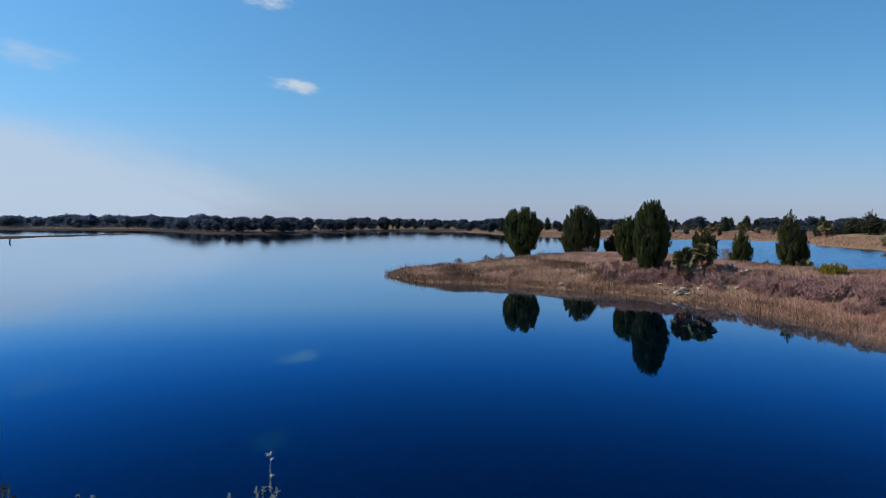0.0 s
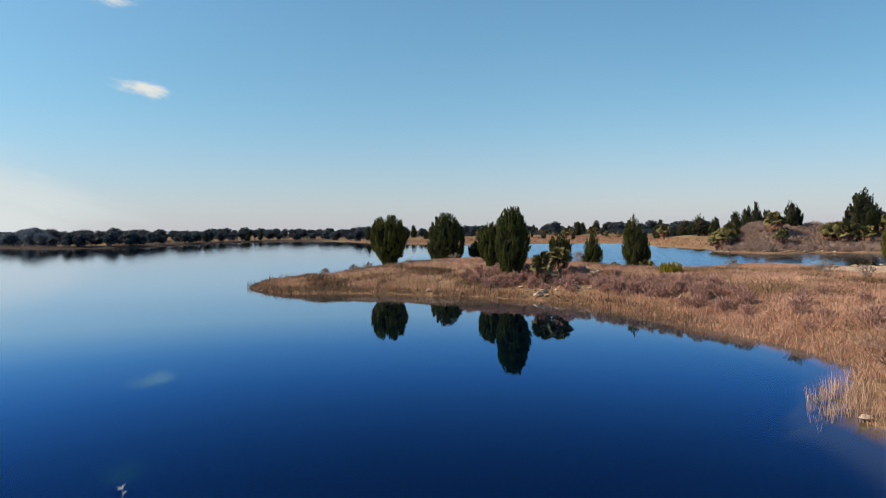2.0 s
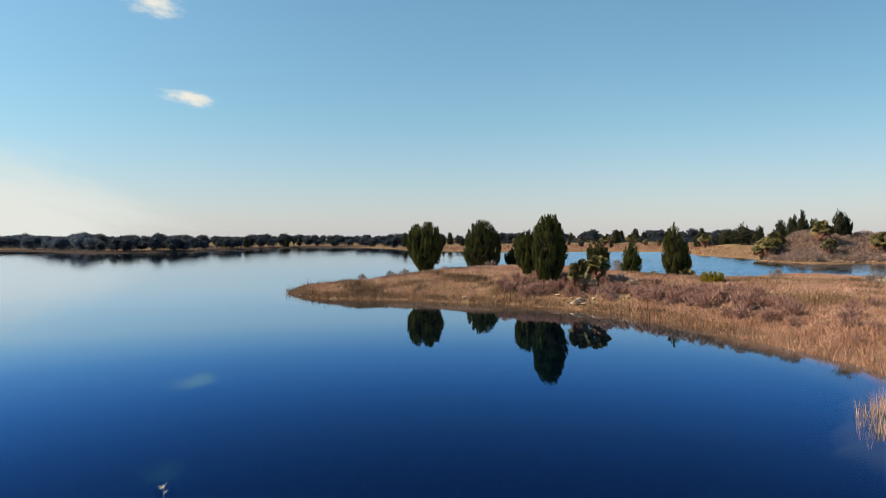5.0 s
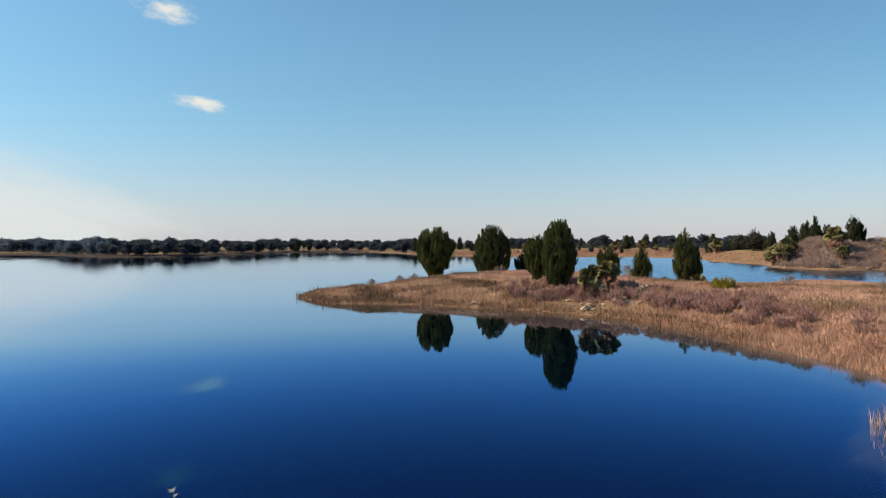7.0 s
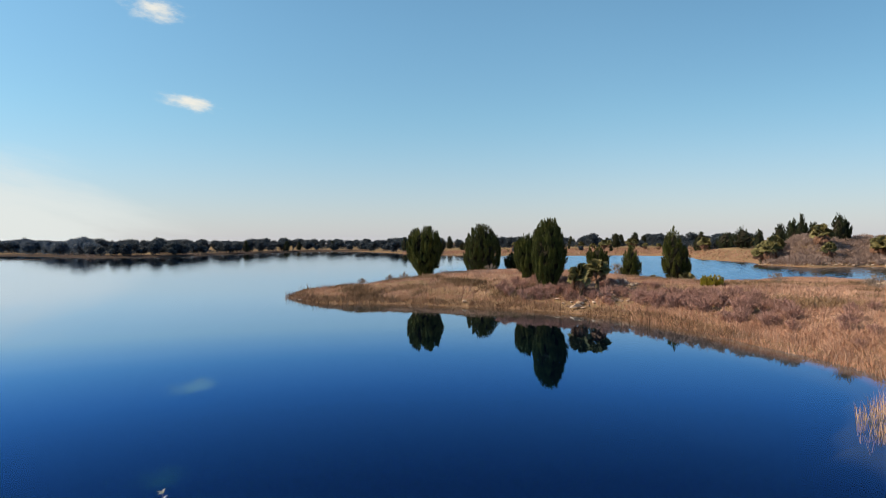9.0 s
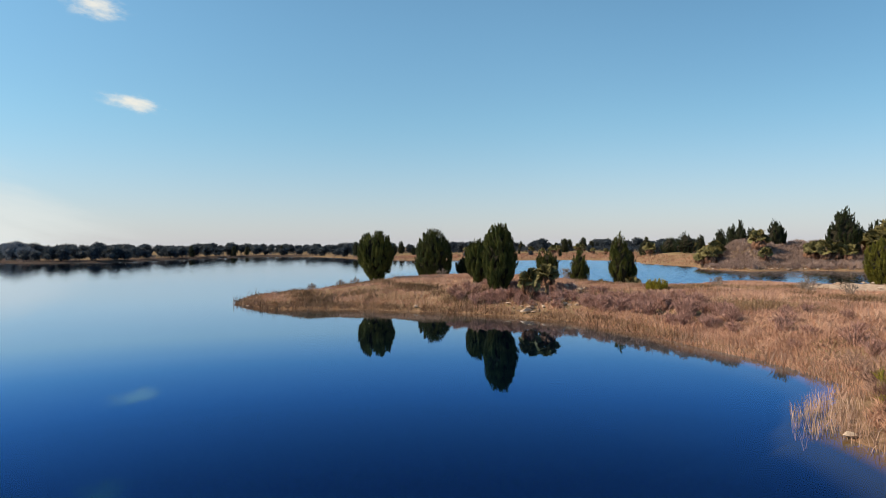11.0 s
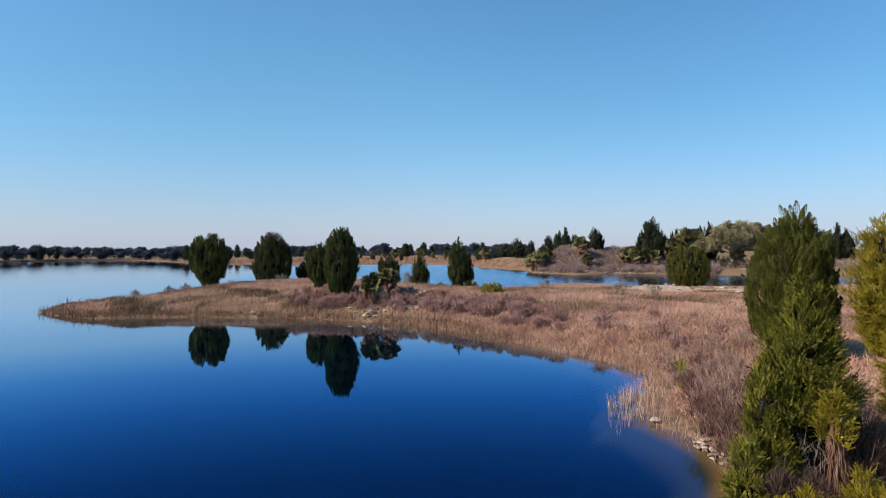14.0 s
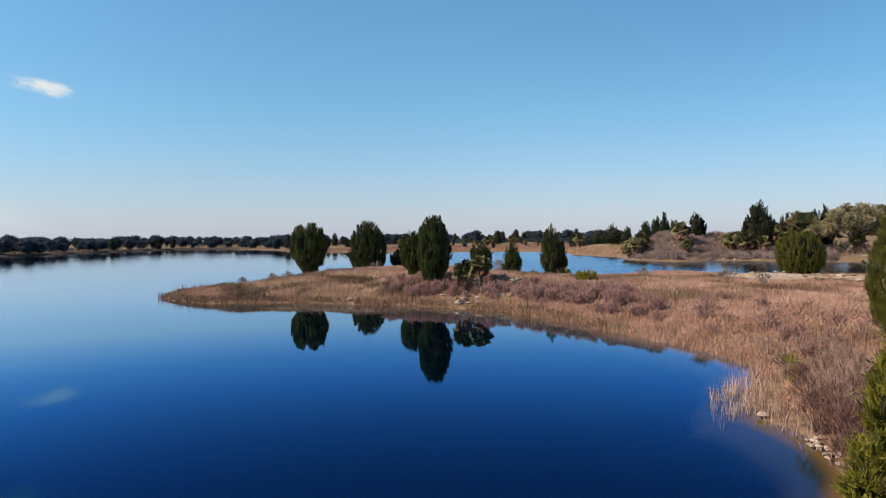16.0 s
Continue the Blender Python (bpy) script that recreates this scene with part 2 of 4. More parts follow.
OAK_FAR_HAZE = leaf_material("haze_blue_woods", (0.062, 0.085, 0.122), (0.095, 0.126, 0.170), (0.130, 0.162, 0.200), 0.3, leafy=0.05, thin=0.45)
OAK_GREY = leaf_material("thin_oak_leaf", (0.065, 0.056, 0.026), (0.215, 0.178, 0.090), (0.46, 0.39, 0.25), 0.5)
PALM = leaf_material("palm_leaf", (0.035, 0.033, 0.013), (0.125, 0.108, 0.042), (0.30, 0.255, 0.12), 2.0, leafy=0.10)
PALM_DEAD = leaf_material("dead_palm_leaf", (0.06, 0.026, 0.016), (0.17, 0.08, 0.052), (0.32, 0.18, 0.125), 3.0)
GRASS = leaf_material("dry_grass", (0.26, 0.134, 0.098), (0.45, 0.248, 0.180), (0.62, 0.385, 0.29), 0.30, leafy=0.16, streak=1.0, span=0.16)
SEDGE = leaf_material("russet_sedge", (0.17, 0.080, 0.052), (0.40, 0.205, 0.142), (0.56, 0.335, 0.24), 0.45, leafy=0.18, streak=1.0, span=0.16)
REED = leaf_material("pale_reed", (0.16, 0.09, 0.066), (0.38, 0.24, 0.185), (0.60, 0.44, 0.355), 0.8, leafy=0.22, streak=1.0)
SCRUB = leaf_material("grey_scrub", (0.10, 0.066, 0.058), (0.255, 0.175, 0.154), (0.39, 0.285, 0.255), 0.3, leafy=0.18, streak=1.0)
BRUSH = leaf_material("brown_brush", (0.12, 0.066, 0.056), (0.32, 0.180, 0.145), (0.46, 0.285, 0.225), 0.5, leafy=0.16, streak=1.0, span=0.16)
OLIVE_GRASS = leaf_material("olive_brown_grass", (0.075, 0.046, 0.027), (0.22, 0.132, 0.078), (0.34, 0.22, 0.135), 0.5, leafy=0.16, streak=1.0, span=0.16)
RANK = leaf_material("rank_russet_stems", (0.055, 0.030, 0.018), (0.17, 0.095, 0.058), (0.32, 0.195, 0.13), 0.6, leafy=0.18, streak=1.0, span=0.16)
WILLOW = leaf_material("yellow_green_leaf", (0.09, 0.085, 0.013), (0.25, 0.215, 0.030), (0.42, 0.36, 0.06), 2.0)
SILVER = leaf_material("silvery_leaf", (0.10, 0.11, 0.07), (0.45, 0.46, 0.38), (0.85, 0.85, 0.78), 9.0)


# ---- mesh makers ----
def mesh_from(name, verts, faces, material, smooth=False):
    """A mesh from an (n, 3) array and an (m, k) array of corners."""
    me = bpy.data.meshes.new(name)
    verts, faces = np.asarray(verts, dtype=np.float32), np.asarray(faces, dtype=np.int32)
    k = faces.shape[1]
    me.vertices.add(len(verts))
    me.vertices.foreach_set("co", verts.ravel())
    me.loops.add(faces.size)
    me.loops.foreach_set("vertex_index", faces.ravel())
    me.polygons.add(len(faces))
    me.polygons.foreach_set("loop_start", np.arange(0, faces.size, k, dtype=np.int32))
    me.polygons.foreach_set("use_smooth", np.full(len(faces), smooth))
    me.update(calc_edges=True)
    me.materials.append(material)
    return me


def part(name, me, parent, label=""):
    ob = new(name, me)
    ob.parent = parent
    return tagged(ob, label)


def thing(name, place, label, category, group="", kind=""):
    ob = new(name)
    ob.empty_display_size = 0.2
    ob.location = place
    return tagged(ob, label, category, group, kind)


def unit(v):
    return v / np.maximum(np.linalg.norm(v, axis=-1, keepdims=True), 1e-9)


def blades(base, way, length, width, rng, droop=0.0, face=None):
    """Narrow leaves, one triangle each (two with droop), from base points along their ways."""
    n = len(base)
    side = unit(np.cross(way, rng.normal(size=(n, 3)) if face is None else face)) * (np.asarray(width) / 2).reshape(-1, 1)
    length = np.broadcast_to(np.asarray(length, dtype=float), (n,)).reshape(-1, 1)
    tip = base + way * length
    if not droop:
        v = np.stack([base - side, base + side, tip], 1).reshape(-1, 3)
        return v, np.arange(3 * n).reshape(-1, 3)
    mid = base + way * length * 0.6
    tip = mid + unit(way + np.array([0, 0, -droop])) * length * 0.45
    v = np.stack([base - side, base + side, mid + side * 0.8, mid - side * 0.8, tip], 1).reshape(-1, 3)
    i = np.arange(n).reshape(-1, 1) * 5
    return v, np.concatenate([i + [0, 1, 2], i + [0, 2, 3], i + [3, 2, 4]])


def join(pieces):
    vs, fs, k = [], [], 0
    for v, f in pieces:
        vs.append(v)
        fs.append(f + k)
        k += len(v)
    return np.concatenate(vs), np.concatenate(fs)


def lathe(profile, sides, rng, rough=0.12):
    """A closed, uneven turned form: rows of (radius, z); triangles."""
    rows = len(profile)
    a = np.linspace(0, 2 * np.pi, sides, endpoint=False)
    v = np.zeros((rows, sides, 3))
    for i, (r, z) in enumerate(profile):
        k = r * (1 + rng.normal(size=sides) * rough)
        v[i] = np.stack([np.cos(a) * k, np.sin(a) * k, np.full(sides, z)], 1)
    f = []
    for i in range(rows - 1):
        for j in range(sides):
            p, q = i * sides + j, i * sides + (j + 1) % sides
            f += [(p, q, q + sides), (p, q + sides, p + sides)]
    return v.reshape(-1, 3), np.array(f)


def tube(points, radii, sides=6):
    """A bent tapered limb along points; triangles."""
    pts = np.asarray(points, dtype=float)
    way = unit(np.gradient(pts, axis=0))
    ref = np.array([0.31, 0.95, 0.05])
    u = unit(np.cross(way, ref))
    w = np.cross(way, u)
    a = np.linspace(0, 2 * np.pi, sides, endpoint=False)
    v = pts[:, None, :] + (np.cos(a)[None, :, None] * u[:, None, :] + np.sin(a)[None, :, None] * w[:, None, :]) * np.asarray(radii)[:, None, None]
    f = []
    for i in range(len(pts) - 1):
        for j in range(sides):
            p, q = i * sides + j, i * sides + (j + 1) % sides
            f += [(p, q, q + sides), (p, q + sides, p + sides)]
    return v.reshape(-1, 3), np.array(f)


def clumps(rng, centres, axes, half, radius, count, length, width, facing=None, sleek=0.0):
    """Foliage: each clump is a pointed spindle of short leaves."""
    n = len(centres)
    s = rng.uniform(-1, 1, (n, count))
    around = rng.uniform(0, 2 * np.pi, (n, count))
    u = unit(np.cross(axes, np.array([0.37, 0.21, 0.9]) + 0 * axes))
    w = np.cross(axes, u)
    out = np.cos(around)[..., None] * u[:, None] + np.sin(around)[..., None] * w[:, None]
    r = np.sqrt(np.clip(1 - s ** 2, 0.02, 1)) * (1 - (0.35 + 0.35 * sleek) * s)
    half, radius = np.broadcast_to(half, (n,)), np.broadcast_to(radius, (n,))
    base = centres[:, None] + axes[:, None] * (s * half[:, None])[..., None] + out * (r * radius[:, None] * rng.uniform(0.75, 1.0, (n, count)))[..., None]
    way = unit(axes[:, None] * (rng.uniform(0.5, 1.2, (n, count, 1)) + sleek) + out * rng.uniform(0.3, 0.9, (n, count, 1)) * (1 - 0.4 * sleek) + rng.normal(size=(n, count, 3)) * (0.25 - 0.1 * sleek))
    face = unit(out + (0 if facing is None else facing[:, None] * 0.8) + rng.normal(size=(n, count, 3)) * 0.35)
    base, way = base.reshape(-1, 3), way.reshape(-1, 3)
    m = len(base)
    return blades(base, way, length * rng.uniform(0.6, 1.3, m), width * rng.uniform(0.7, 1.3, m), rng, 0.0, face.reshape(-1, 3))


def egg(rng, n, height, width, z0, belly=0.38, top=0.55, bottom=0.35):
    """Points on an egg-shaped crown and their outward ways. belly: height of the widest part, as a share."""
    h = rng.uniform(0.0, 1.0, n * 3)
    r = np.where(h < belly, bottom + (1 - bottom) * np.sin(np.clip(h / belly, 0, 1) * np.pi / 2), np.cos(np.clip((h - belly) / (1 - belly), 0, 1) * np.pi / 2) ** top)
    keep = rng.uniform(0, 1, n * 3) < r * 0.9 + 0.1
    h, r = h[keep][:n], r[keep][:n]
    a = rng.uniform(0, 2 * np.pi, len(h))
    out = np.stack([np.cos(a), np.sin(a), (h - belly) * 0.9], 1)
    p = np.stack([np.cos(a) * r * width / 2, np.sin(a) * r * width / 2, z0 + h * height], 1)
    return p, unit(out), h


def core(rng, height, width, z0, belly, top, bottom, share=0.70, sides=16):
    rows = []
    for h in np.linspace(0.0, 1.0, 12):
        r = bottom + (1 - bottom) * math.sin(min(h / belly, 1) * math.pi / 2) if h < belly else max(math.cos((h - belly) / (1 - belly) * math.pi / 2), 0) ** top
        rows.append((max(r, 0.02) * width / 2 * share, z0 + height * (0.04 + h * 0.88)))
    return lathe(rows, sides, rng)


def cedar(place, height, width, label, leaf=None, seed=1, clump=0.38, n=150, leaves=150, length=0.12, thick=0.06, belly=0.36, top=0.6, bottom=0.35,
          z0=0.15, spires=5, name="cedar_tree", group="cedars by the lake", lean=0.0, lobe=0.03, sleek=0.8, splay=1.0):
    """A red cedar: a stem and a dense crown of upright tufts that ends in small spires."""
    rng = np.random.default_rng(seed)
    tree = thing(name, place, label, "tree", group)
    p, out, h = egg(rng, n, height - z0 - clump * 0.5, width - clump * 0.5, z0, belly, top, bottom)
    p *= 1 + rng.normal(size=(len(p), 1)) * np.array([0.06, 0.06, 0.0])
    heads = p[: max(len(p) // 13, 4)]
    near = np.sqrt(((((p[:, None] - heads[None]) * np.array([1, 1, 0.5])) ** 2).sum(-1)).min(1))
    swell = np.clip(1 - (near / (0.13 * width + 0.12)) ** 2, -0.9, 1.0)[:, None] * lobe * width
    p = p + out * np.array([1, 1, 0.3]) * swell + np.array([0, 0, 0.9]) * np.maximum(swell, 0) * (h > 0.55)[:, None]
    p[:, 0] += lean * p[:, 2]
    axes = unit(out * rng.uniform(0.1, 0.38, (len(p), 1)) * splay + np.array([0, 0, 1.0]) + rng.normal(size=p.shape) * 0.1)
    size = rng.uniform(0.6, 1.25, len(p))
    sp = rng.normal(size=(spires, 3)) * np.array([width * 0.15, width * 0.15, height * 0.05])
    sp[0, :2] *= 0.2
    sp[:, 2] = height - clump * 0.75 - np.abs(sp[:, 2]) - np.hypot(sp[:, 0], sp[:, 1]) * 0.7
    if spires > 8:
        # pointed shoots stand out of the upper shell
        fringe, away, hh = egg(rng, spires * 4, height - z0 - clump * 1.2, width - clump * 0.9, z0, belly, top, bottom)
        fringe, away = fringe[hh > 0.45], away[hh > 0.45]
        sp = np.concatenate([sp, fringe + away * clump * 0.3 + np.array([0, 0, 1.0]) * (clump * rng.uniform(0.5, 1.3, len(fringe)))[:, None]])
    sp[:, 0] += lean * sp[:, 2]
    pieces = [clumps(rng, p, axes, clump * 1.25 * size, clump * 0.42 * size, leaves, length * (1 + 0.3 * sleek), thick * (1 - 0.35 * sleek), out, sleek),
              clumps(rng, sp, unit(np.array([0, 0, 1.0]) + rng.normal(size=sp.shape) * 0.10), clump * rng.uniform(0.8, 1.3, len(sp)), clump * 0.24, leaves // 2, length, thick * 0.7, None, 1.0)]
    # solid core; the shade between the tufts is put into its colour
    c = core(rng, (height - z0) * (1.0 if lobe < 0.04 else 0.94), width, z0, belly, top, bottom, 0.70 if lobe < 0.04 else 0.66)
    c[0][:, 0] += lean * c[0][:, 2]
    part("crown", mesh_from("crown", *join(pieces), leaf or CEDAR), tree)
    part("inner_growth", mesh_from("inner_growth", *c, CORE_SHADE), tree, "solid dark core for the shaded dead twigs inside")
    zs = np.linspace(-0.3, height * 0.7, 6)
    stem = np.stack([lean * zs + rng.normal(size=6) * 0.03, rng.normal(size=6) * 0.03, zs], 1)
    part("trunk", mesh_from("trunk", *tube(stem, np.linspace(0.05 + height * 0.018, 0.03, 6), 8), BARK), tree, "grey shredding bark")
    return tree


def feather_cedar(place, height, width, label, seed, leaf, z0=0.3, boughs=200, top=0.8, spray=0.21, flare=0.85, filled=True, name="cedar_tree", group="cedars by the lake"):
    """A young cedar: boughs off the stem that end in loose, pointed, upturned sprays."""
    rng = np.random.default_rng(seed)
    tree = thing(name, place, label, "tree", group)
    tall = height - z0
    h = 1 - np.sqrt(rng.uniform(0, 1, boughs))
    h = np.where(rng.uniform(0, 1, boughs) < 0.3, rng.uniform(0, 0.98, boughs), h)
    low = np.clip(h / (0.18 if flare > 0.4 else 0.45), 0, 1)
    reach = width / 2 * np.maximum((1 - h) ** top, 0.04) * (flare + (1 - flare) * low) * rng.uniform(0.72, 1.05, boughs)
    a = rng.uniform(0, 2 * np.pi, boughs)
    reach *= 1 + 0.13 * np.sin(h * 15 + a * 2 + seed) + 0.12 * np.sin(a * 5 + h * 9 + seed * 2)
    out = np.stack([np.cos(a), np.sin(a), np.zeros(boughs)], 1)
    tip = out * reach[:, None] + np.array([0, 0, 1.0]) * (z0 + h * tall * 0.96)[:, None]
    root = np.array([0, 0, 1.0]) * np.maximum(z0 * 0.6, z0 + h * tall * 0.96 - reach * 0.55)[:, None]
    n, k = 19, 18
    t = np.concatenate([np.ones((boughs, 2)), rng.uniform(0.5, 1.0, (boughs, n - 2))], 1)[..., None]
    start = (root[:, None] * (1 - t) + tip[:, None] * t + rng.normal(size=(boughs, n, 3)) * 0.05).reshape(-1, 3)
    way = unit(out[:, None] * 0.75 + np.array([0, 0, 0.75]) + rng.normal(size=(boughs, n, 3)) * 0.42).reshape(-1, 3)
    way = unit(way + np.array([0, 0, 1.2 if top > 0.6 else 0.5]) * np.repeat(h, n)[:, None])
    long = spray * rng.uniform(0.6, 1.35, len(start))
    q = rng.uniform(0, 1, (len(start), k)) ** 0.8
    perp = unit(np.cross(way[:, None], rng.normal(size=(len(start), k, 3))))
    base = start[:, None] + way[:, None] * (q * long[:, None])[..., None]
    dirs = unit(way[:, None] * 0.9 + perp * (0.75 - 0.45 * q)[..., None])
    size = spray * 0.31 * (1.1 - 0.6 * q)
    face = unit(np.repeat(out, n, 0)[:, None] + np.array([0, 0, 0.3]) + rng.normal(size=dirs.shape) * 0.28)
    part("crown", mesh_from("crown", *blades(base.reshape(-1, 3), dirs.reshape(-1, 3), size.reshape(-1), spray * 0.105 * rng.uniform(0.7, 1.4, size.size), rng, 0.0, face.reshape(-1, 3)), leaf), tree)
    limbs = [tube([root[i], (root[i] + tip[i]) / 2 + np.array([0, 0, -0.03]), tip[i]], [0.012, 0.008, 0.003], 3) for i in range(0, boughs, 2)]
    tagged(part("boughs", mesh_from("boughs", *join(limbs), BARK), tree, "thin brown boughs"), kind="stuff")
    if filled:
        # dark core stands in for the shade behind the boughs
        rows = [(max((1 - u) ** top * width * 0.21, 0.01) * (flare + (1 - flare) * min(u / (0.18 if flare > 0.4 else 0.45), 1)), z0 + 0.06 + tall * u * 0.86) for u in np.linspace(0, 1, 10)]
        part("inner_growth", mesh_from("inner_growth", *lathe(rows, 14, rng, 0.2), CORE_SHADE), tree, "solid dark core for the shaded dead twigs inside")
    zs = np.linspace(-0.3, height * 0.85, 6)
    stem = np.stack([rng.normal(size=6) * 0.02, rng.normal(size=6) * 0.02, zs], 1)
    part("trunk", mesh_from("trunk", *tube(stem, np.linspace(0.03 + height * 0.014, 0.012, 6), 8), BARK), tree, "grey shredding bark")
    return tree


def blob_tree(place, height, width, label, leaf, seed, trunk=0.25, lobes=9, name="oak_tree", group="trees of the far shore", n=26, leaves=26, length=0.4, thick=0.14, filled=True, wood=None, lump=1.0):
    """A broad tree: a forked trunk and a crown of several uneven lobes with gaps."""
    rng = np.random.default_rng(seed)
    tree = thing(name, place, label, "tree", group)
    pieces, limbs = [], []
    z0 = height * trunk
    limbs.append(tube([(0, 0, -0.4), (0.05, 0.02, z0 * 0.6), (-0.03, 0.05, z0 * 1.3)], [height * 0.035, height * 0.028, height * 0.02], 7))
    for i in range(lobes):
        a, r = rng.uniform(0, 2 * np.pi), math.sqrt(rng.uniform(0.0, 1.0)) * width * (0.33 if lump == 1.0 else 0.45)
        size = rng.uniform(0.22, 0.36) * width * lump
        z = z0 + (height - z0 - size * 0.8) * rng.uniform(0.15 if lump == 1.0 else 0.2, 1.0) * (1 - 0.45 * (r / (width * 0.5)) ** 2) + size * 0.15
        c = np.array([math.cos(a) * r, math.sin(a) * r, z])
        d = unit(rng.normal(size=(n, 3)))
        p = c + d * np.array([size, size, size * 0.75]) * rng.uniform(0.75, 1.05, (n, 1))
        pieces.append(clumps(rng, p, unit(d + np.array([0, 0, 0.6])), size * (0.24 if filled else 0.4), size * 0.3, leaves, length, thick))
        prof = [(math.sin(t) * size * 0.78, c[2] - math.cos(t) * size * 0.58) for t in np.linspace(0.15, 3.0, 6)]
        v, f = lathe(prof, 8, rng, 0.2)
        if filled:
            pieces.append((v * np.array([0.85, 0.85, 1.0]) + np.array([c[0], c[1], 0]), f))
        limbs.append(tube([(-0.03, 0.05, z0 * 0.9), (c[0] * 0.5, c[1] * 0.5, (z0 + c[2]) * 0.5), tuple(c)], [height * 0.018, height * 0.012, height * 0.006], 5))
    part("crown", mesh_from("crown", *join(pieces), leaf), tree)
    part("trunk", mesh_from("trunk", *join(limbs), wood or BARK), tree, "forked grey trunk")
    return tree


def fan_leaf(rng, size, material):
    """One palm fan: a stalk and a spread of drooping segments."""
    pieces = [tube([(0, 0, 0), (size * 0.3, 0, size * 0.12), (size * 0.55, 0, size * 0.15)], [0.022 * size, 0.016 * size, 0.012 * size], 4)]
    k = 22
    a = np.linspace(-2.0, 2.0, k) + rng.normal(size=k) * 0.05
    way = np.stack([np.cos(a), np.sin(a), 0.22 - 0.1 * np.abs(a) + rng.normal(size=k) * 0.06], 1)
    base = np.tile(np.array([size * 0.53, 0, size * 0.15]), (k, 1))
    side = np.stack([-np.sin(a), np.cos(a), np.zeros(k)], 1) * size * 0.08
    L = size * 0.55 * (1 - 0.12 * np.abs(a)).reshape(-1, 1)
    mid = base + unit(way) * L * 0.6
    tip = mid + unit(way + np.array([0, 0, -0.45])) * L * 0.5
    v = np.stack([base, mid - side, mid + side, tip], 1).reshape(-1, 3)
    i = np.arange(k).reshape(-1, 1) * 4
    pieces.append((v, np.concatenate([i + [0, 1, 2], i + [1, 3, 2]])))
    return mesh_from("frond", *join(pieces), material)


FANS, FANS_DEAD = [], []


def palm(place, trunk_h, size, label, seed, fronds=22, dead=6, name="cabbage_palm", group="cabbage palms", hang=50, skirt=0):
    """A cabbage palm: a booted stem, green fans and a hanging skirt of dead ones."""
    rng = np.random.default_rng(seed)
    if not FANS:
        r0 = np.random.default_rng(77)
        FANS.extend(fan_leaf(r0, 1.0, PALM) for _ in range(3))
        FANS_DEAD.extend(fan_leaf(r0, 1.0, PALM_DEAD) for _ in range(2))
    tree = thing(name, place, label, "palm", group)
    zs = np.linspace(-0.3, trunk_h, 7)
    stem = [tube(np.stack([0.05 * np.sin(zs), 0.04 * np.cos(zs * 1.3), zs], 1), [0.13 * size + 0.02] * 5 + [0.11 * size, 0.06 * size] if not skirt else [0.06] * 7, 9)]
    for i in range(int(14 + trunk_h * 10)):
        a, z = rng.uniform(0, 6.28), rng.uniform(0.1, max(trunk_h, 0.2))
        o = np.array([math.cos(a), math.sin(a), 0])
        b = np.array([0, 0, z]) + o * 0.1 * size
        stem.append(tube([b, b + o * 0.09 * size + np.array([0, 0, 0.1 * size])], [0.035 * size, 0.015 * size], 4))
    part("trunk", mesh_from("trunk", *join(stem), BOOT), tree, "stem with old leaf boots")
    for i in range(skirt):
        # a collapsed frond: limp folded strands down the stem
        a = i * 2.4 + rng.uniform(-0.3, 0.3)
        strands = []
        for j in range(11):
            b = a + rng.normal() * 0.4
            top, ln = trunk_h - rng.uniform(0.0, 0.95), rng.uniform(0.25, 0.65)
            flare = rng.uniform(0.0, 0.028)
            pts = [(math.cos(b) * (0.07 + flare * k) + rng.normal() * 0.014, math.sin(b) * (0.07 + flare * k) + rng.normal() * 0.014, top - ln * (0, 0.2, 0.5, 0.8, 1.0)[k]) for k in range(5)]
            strands.append(tube(pts, [0.008, rng.uniform(0.007, 0.014), 0.011, 0.008, 0.003], 4))
        part("dead_frond", mesh_from("dead_frond", *join(strands), PALM_DEAD), tree, "limp brown dead frond")
    for i in range(fronds + dead):
        old = i >= fronds
        f = part("frond", FANS_DEAD[i % 2] if old else FANS[i % 3], tree, "dead brown frond" if old else "")
        lift = -rng.uniform(hang, hang + 25) if old else 78 - 112 * ((i + 0.5) / fronds) ** 0.9 + rng.normal() * 8
        f.matrix_local = pose(0, 0, trunk_h, 0, 0, i * 137.5 + rng.uniform(-15, 15)) @ pose(0, 0, 0, 0, -lift, 0) @ pose(0, 0, 0, rng.uniform(-75, 75), 0, 0) @ Matrix.Scale(size * rng.uniform(0.8, 1.1), 4)
    return tree


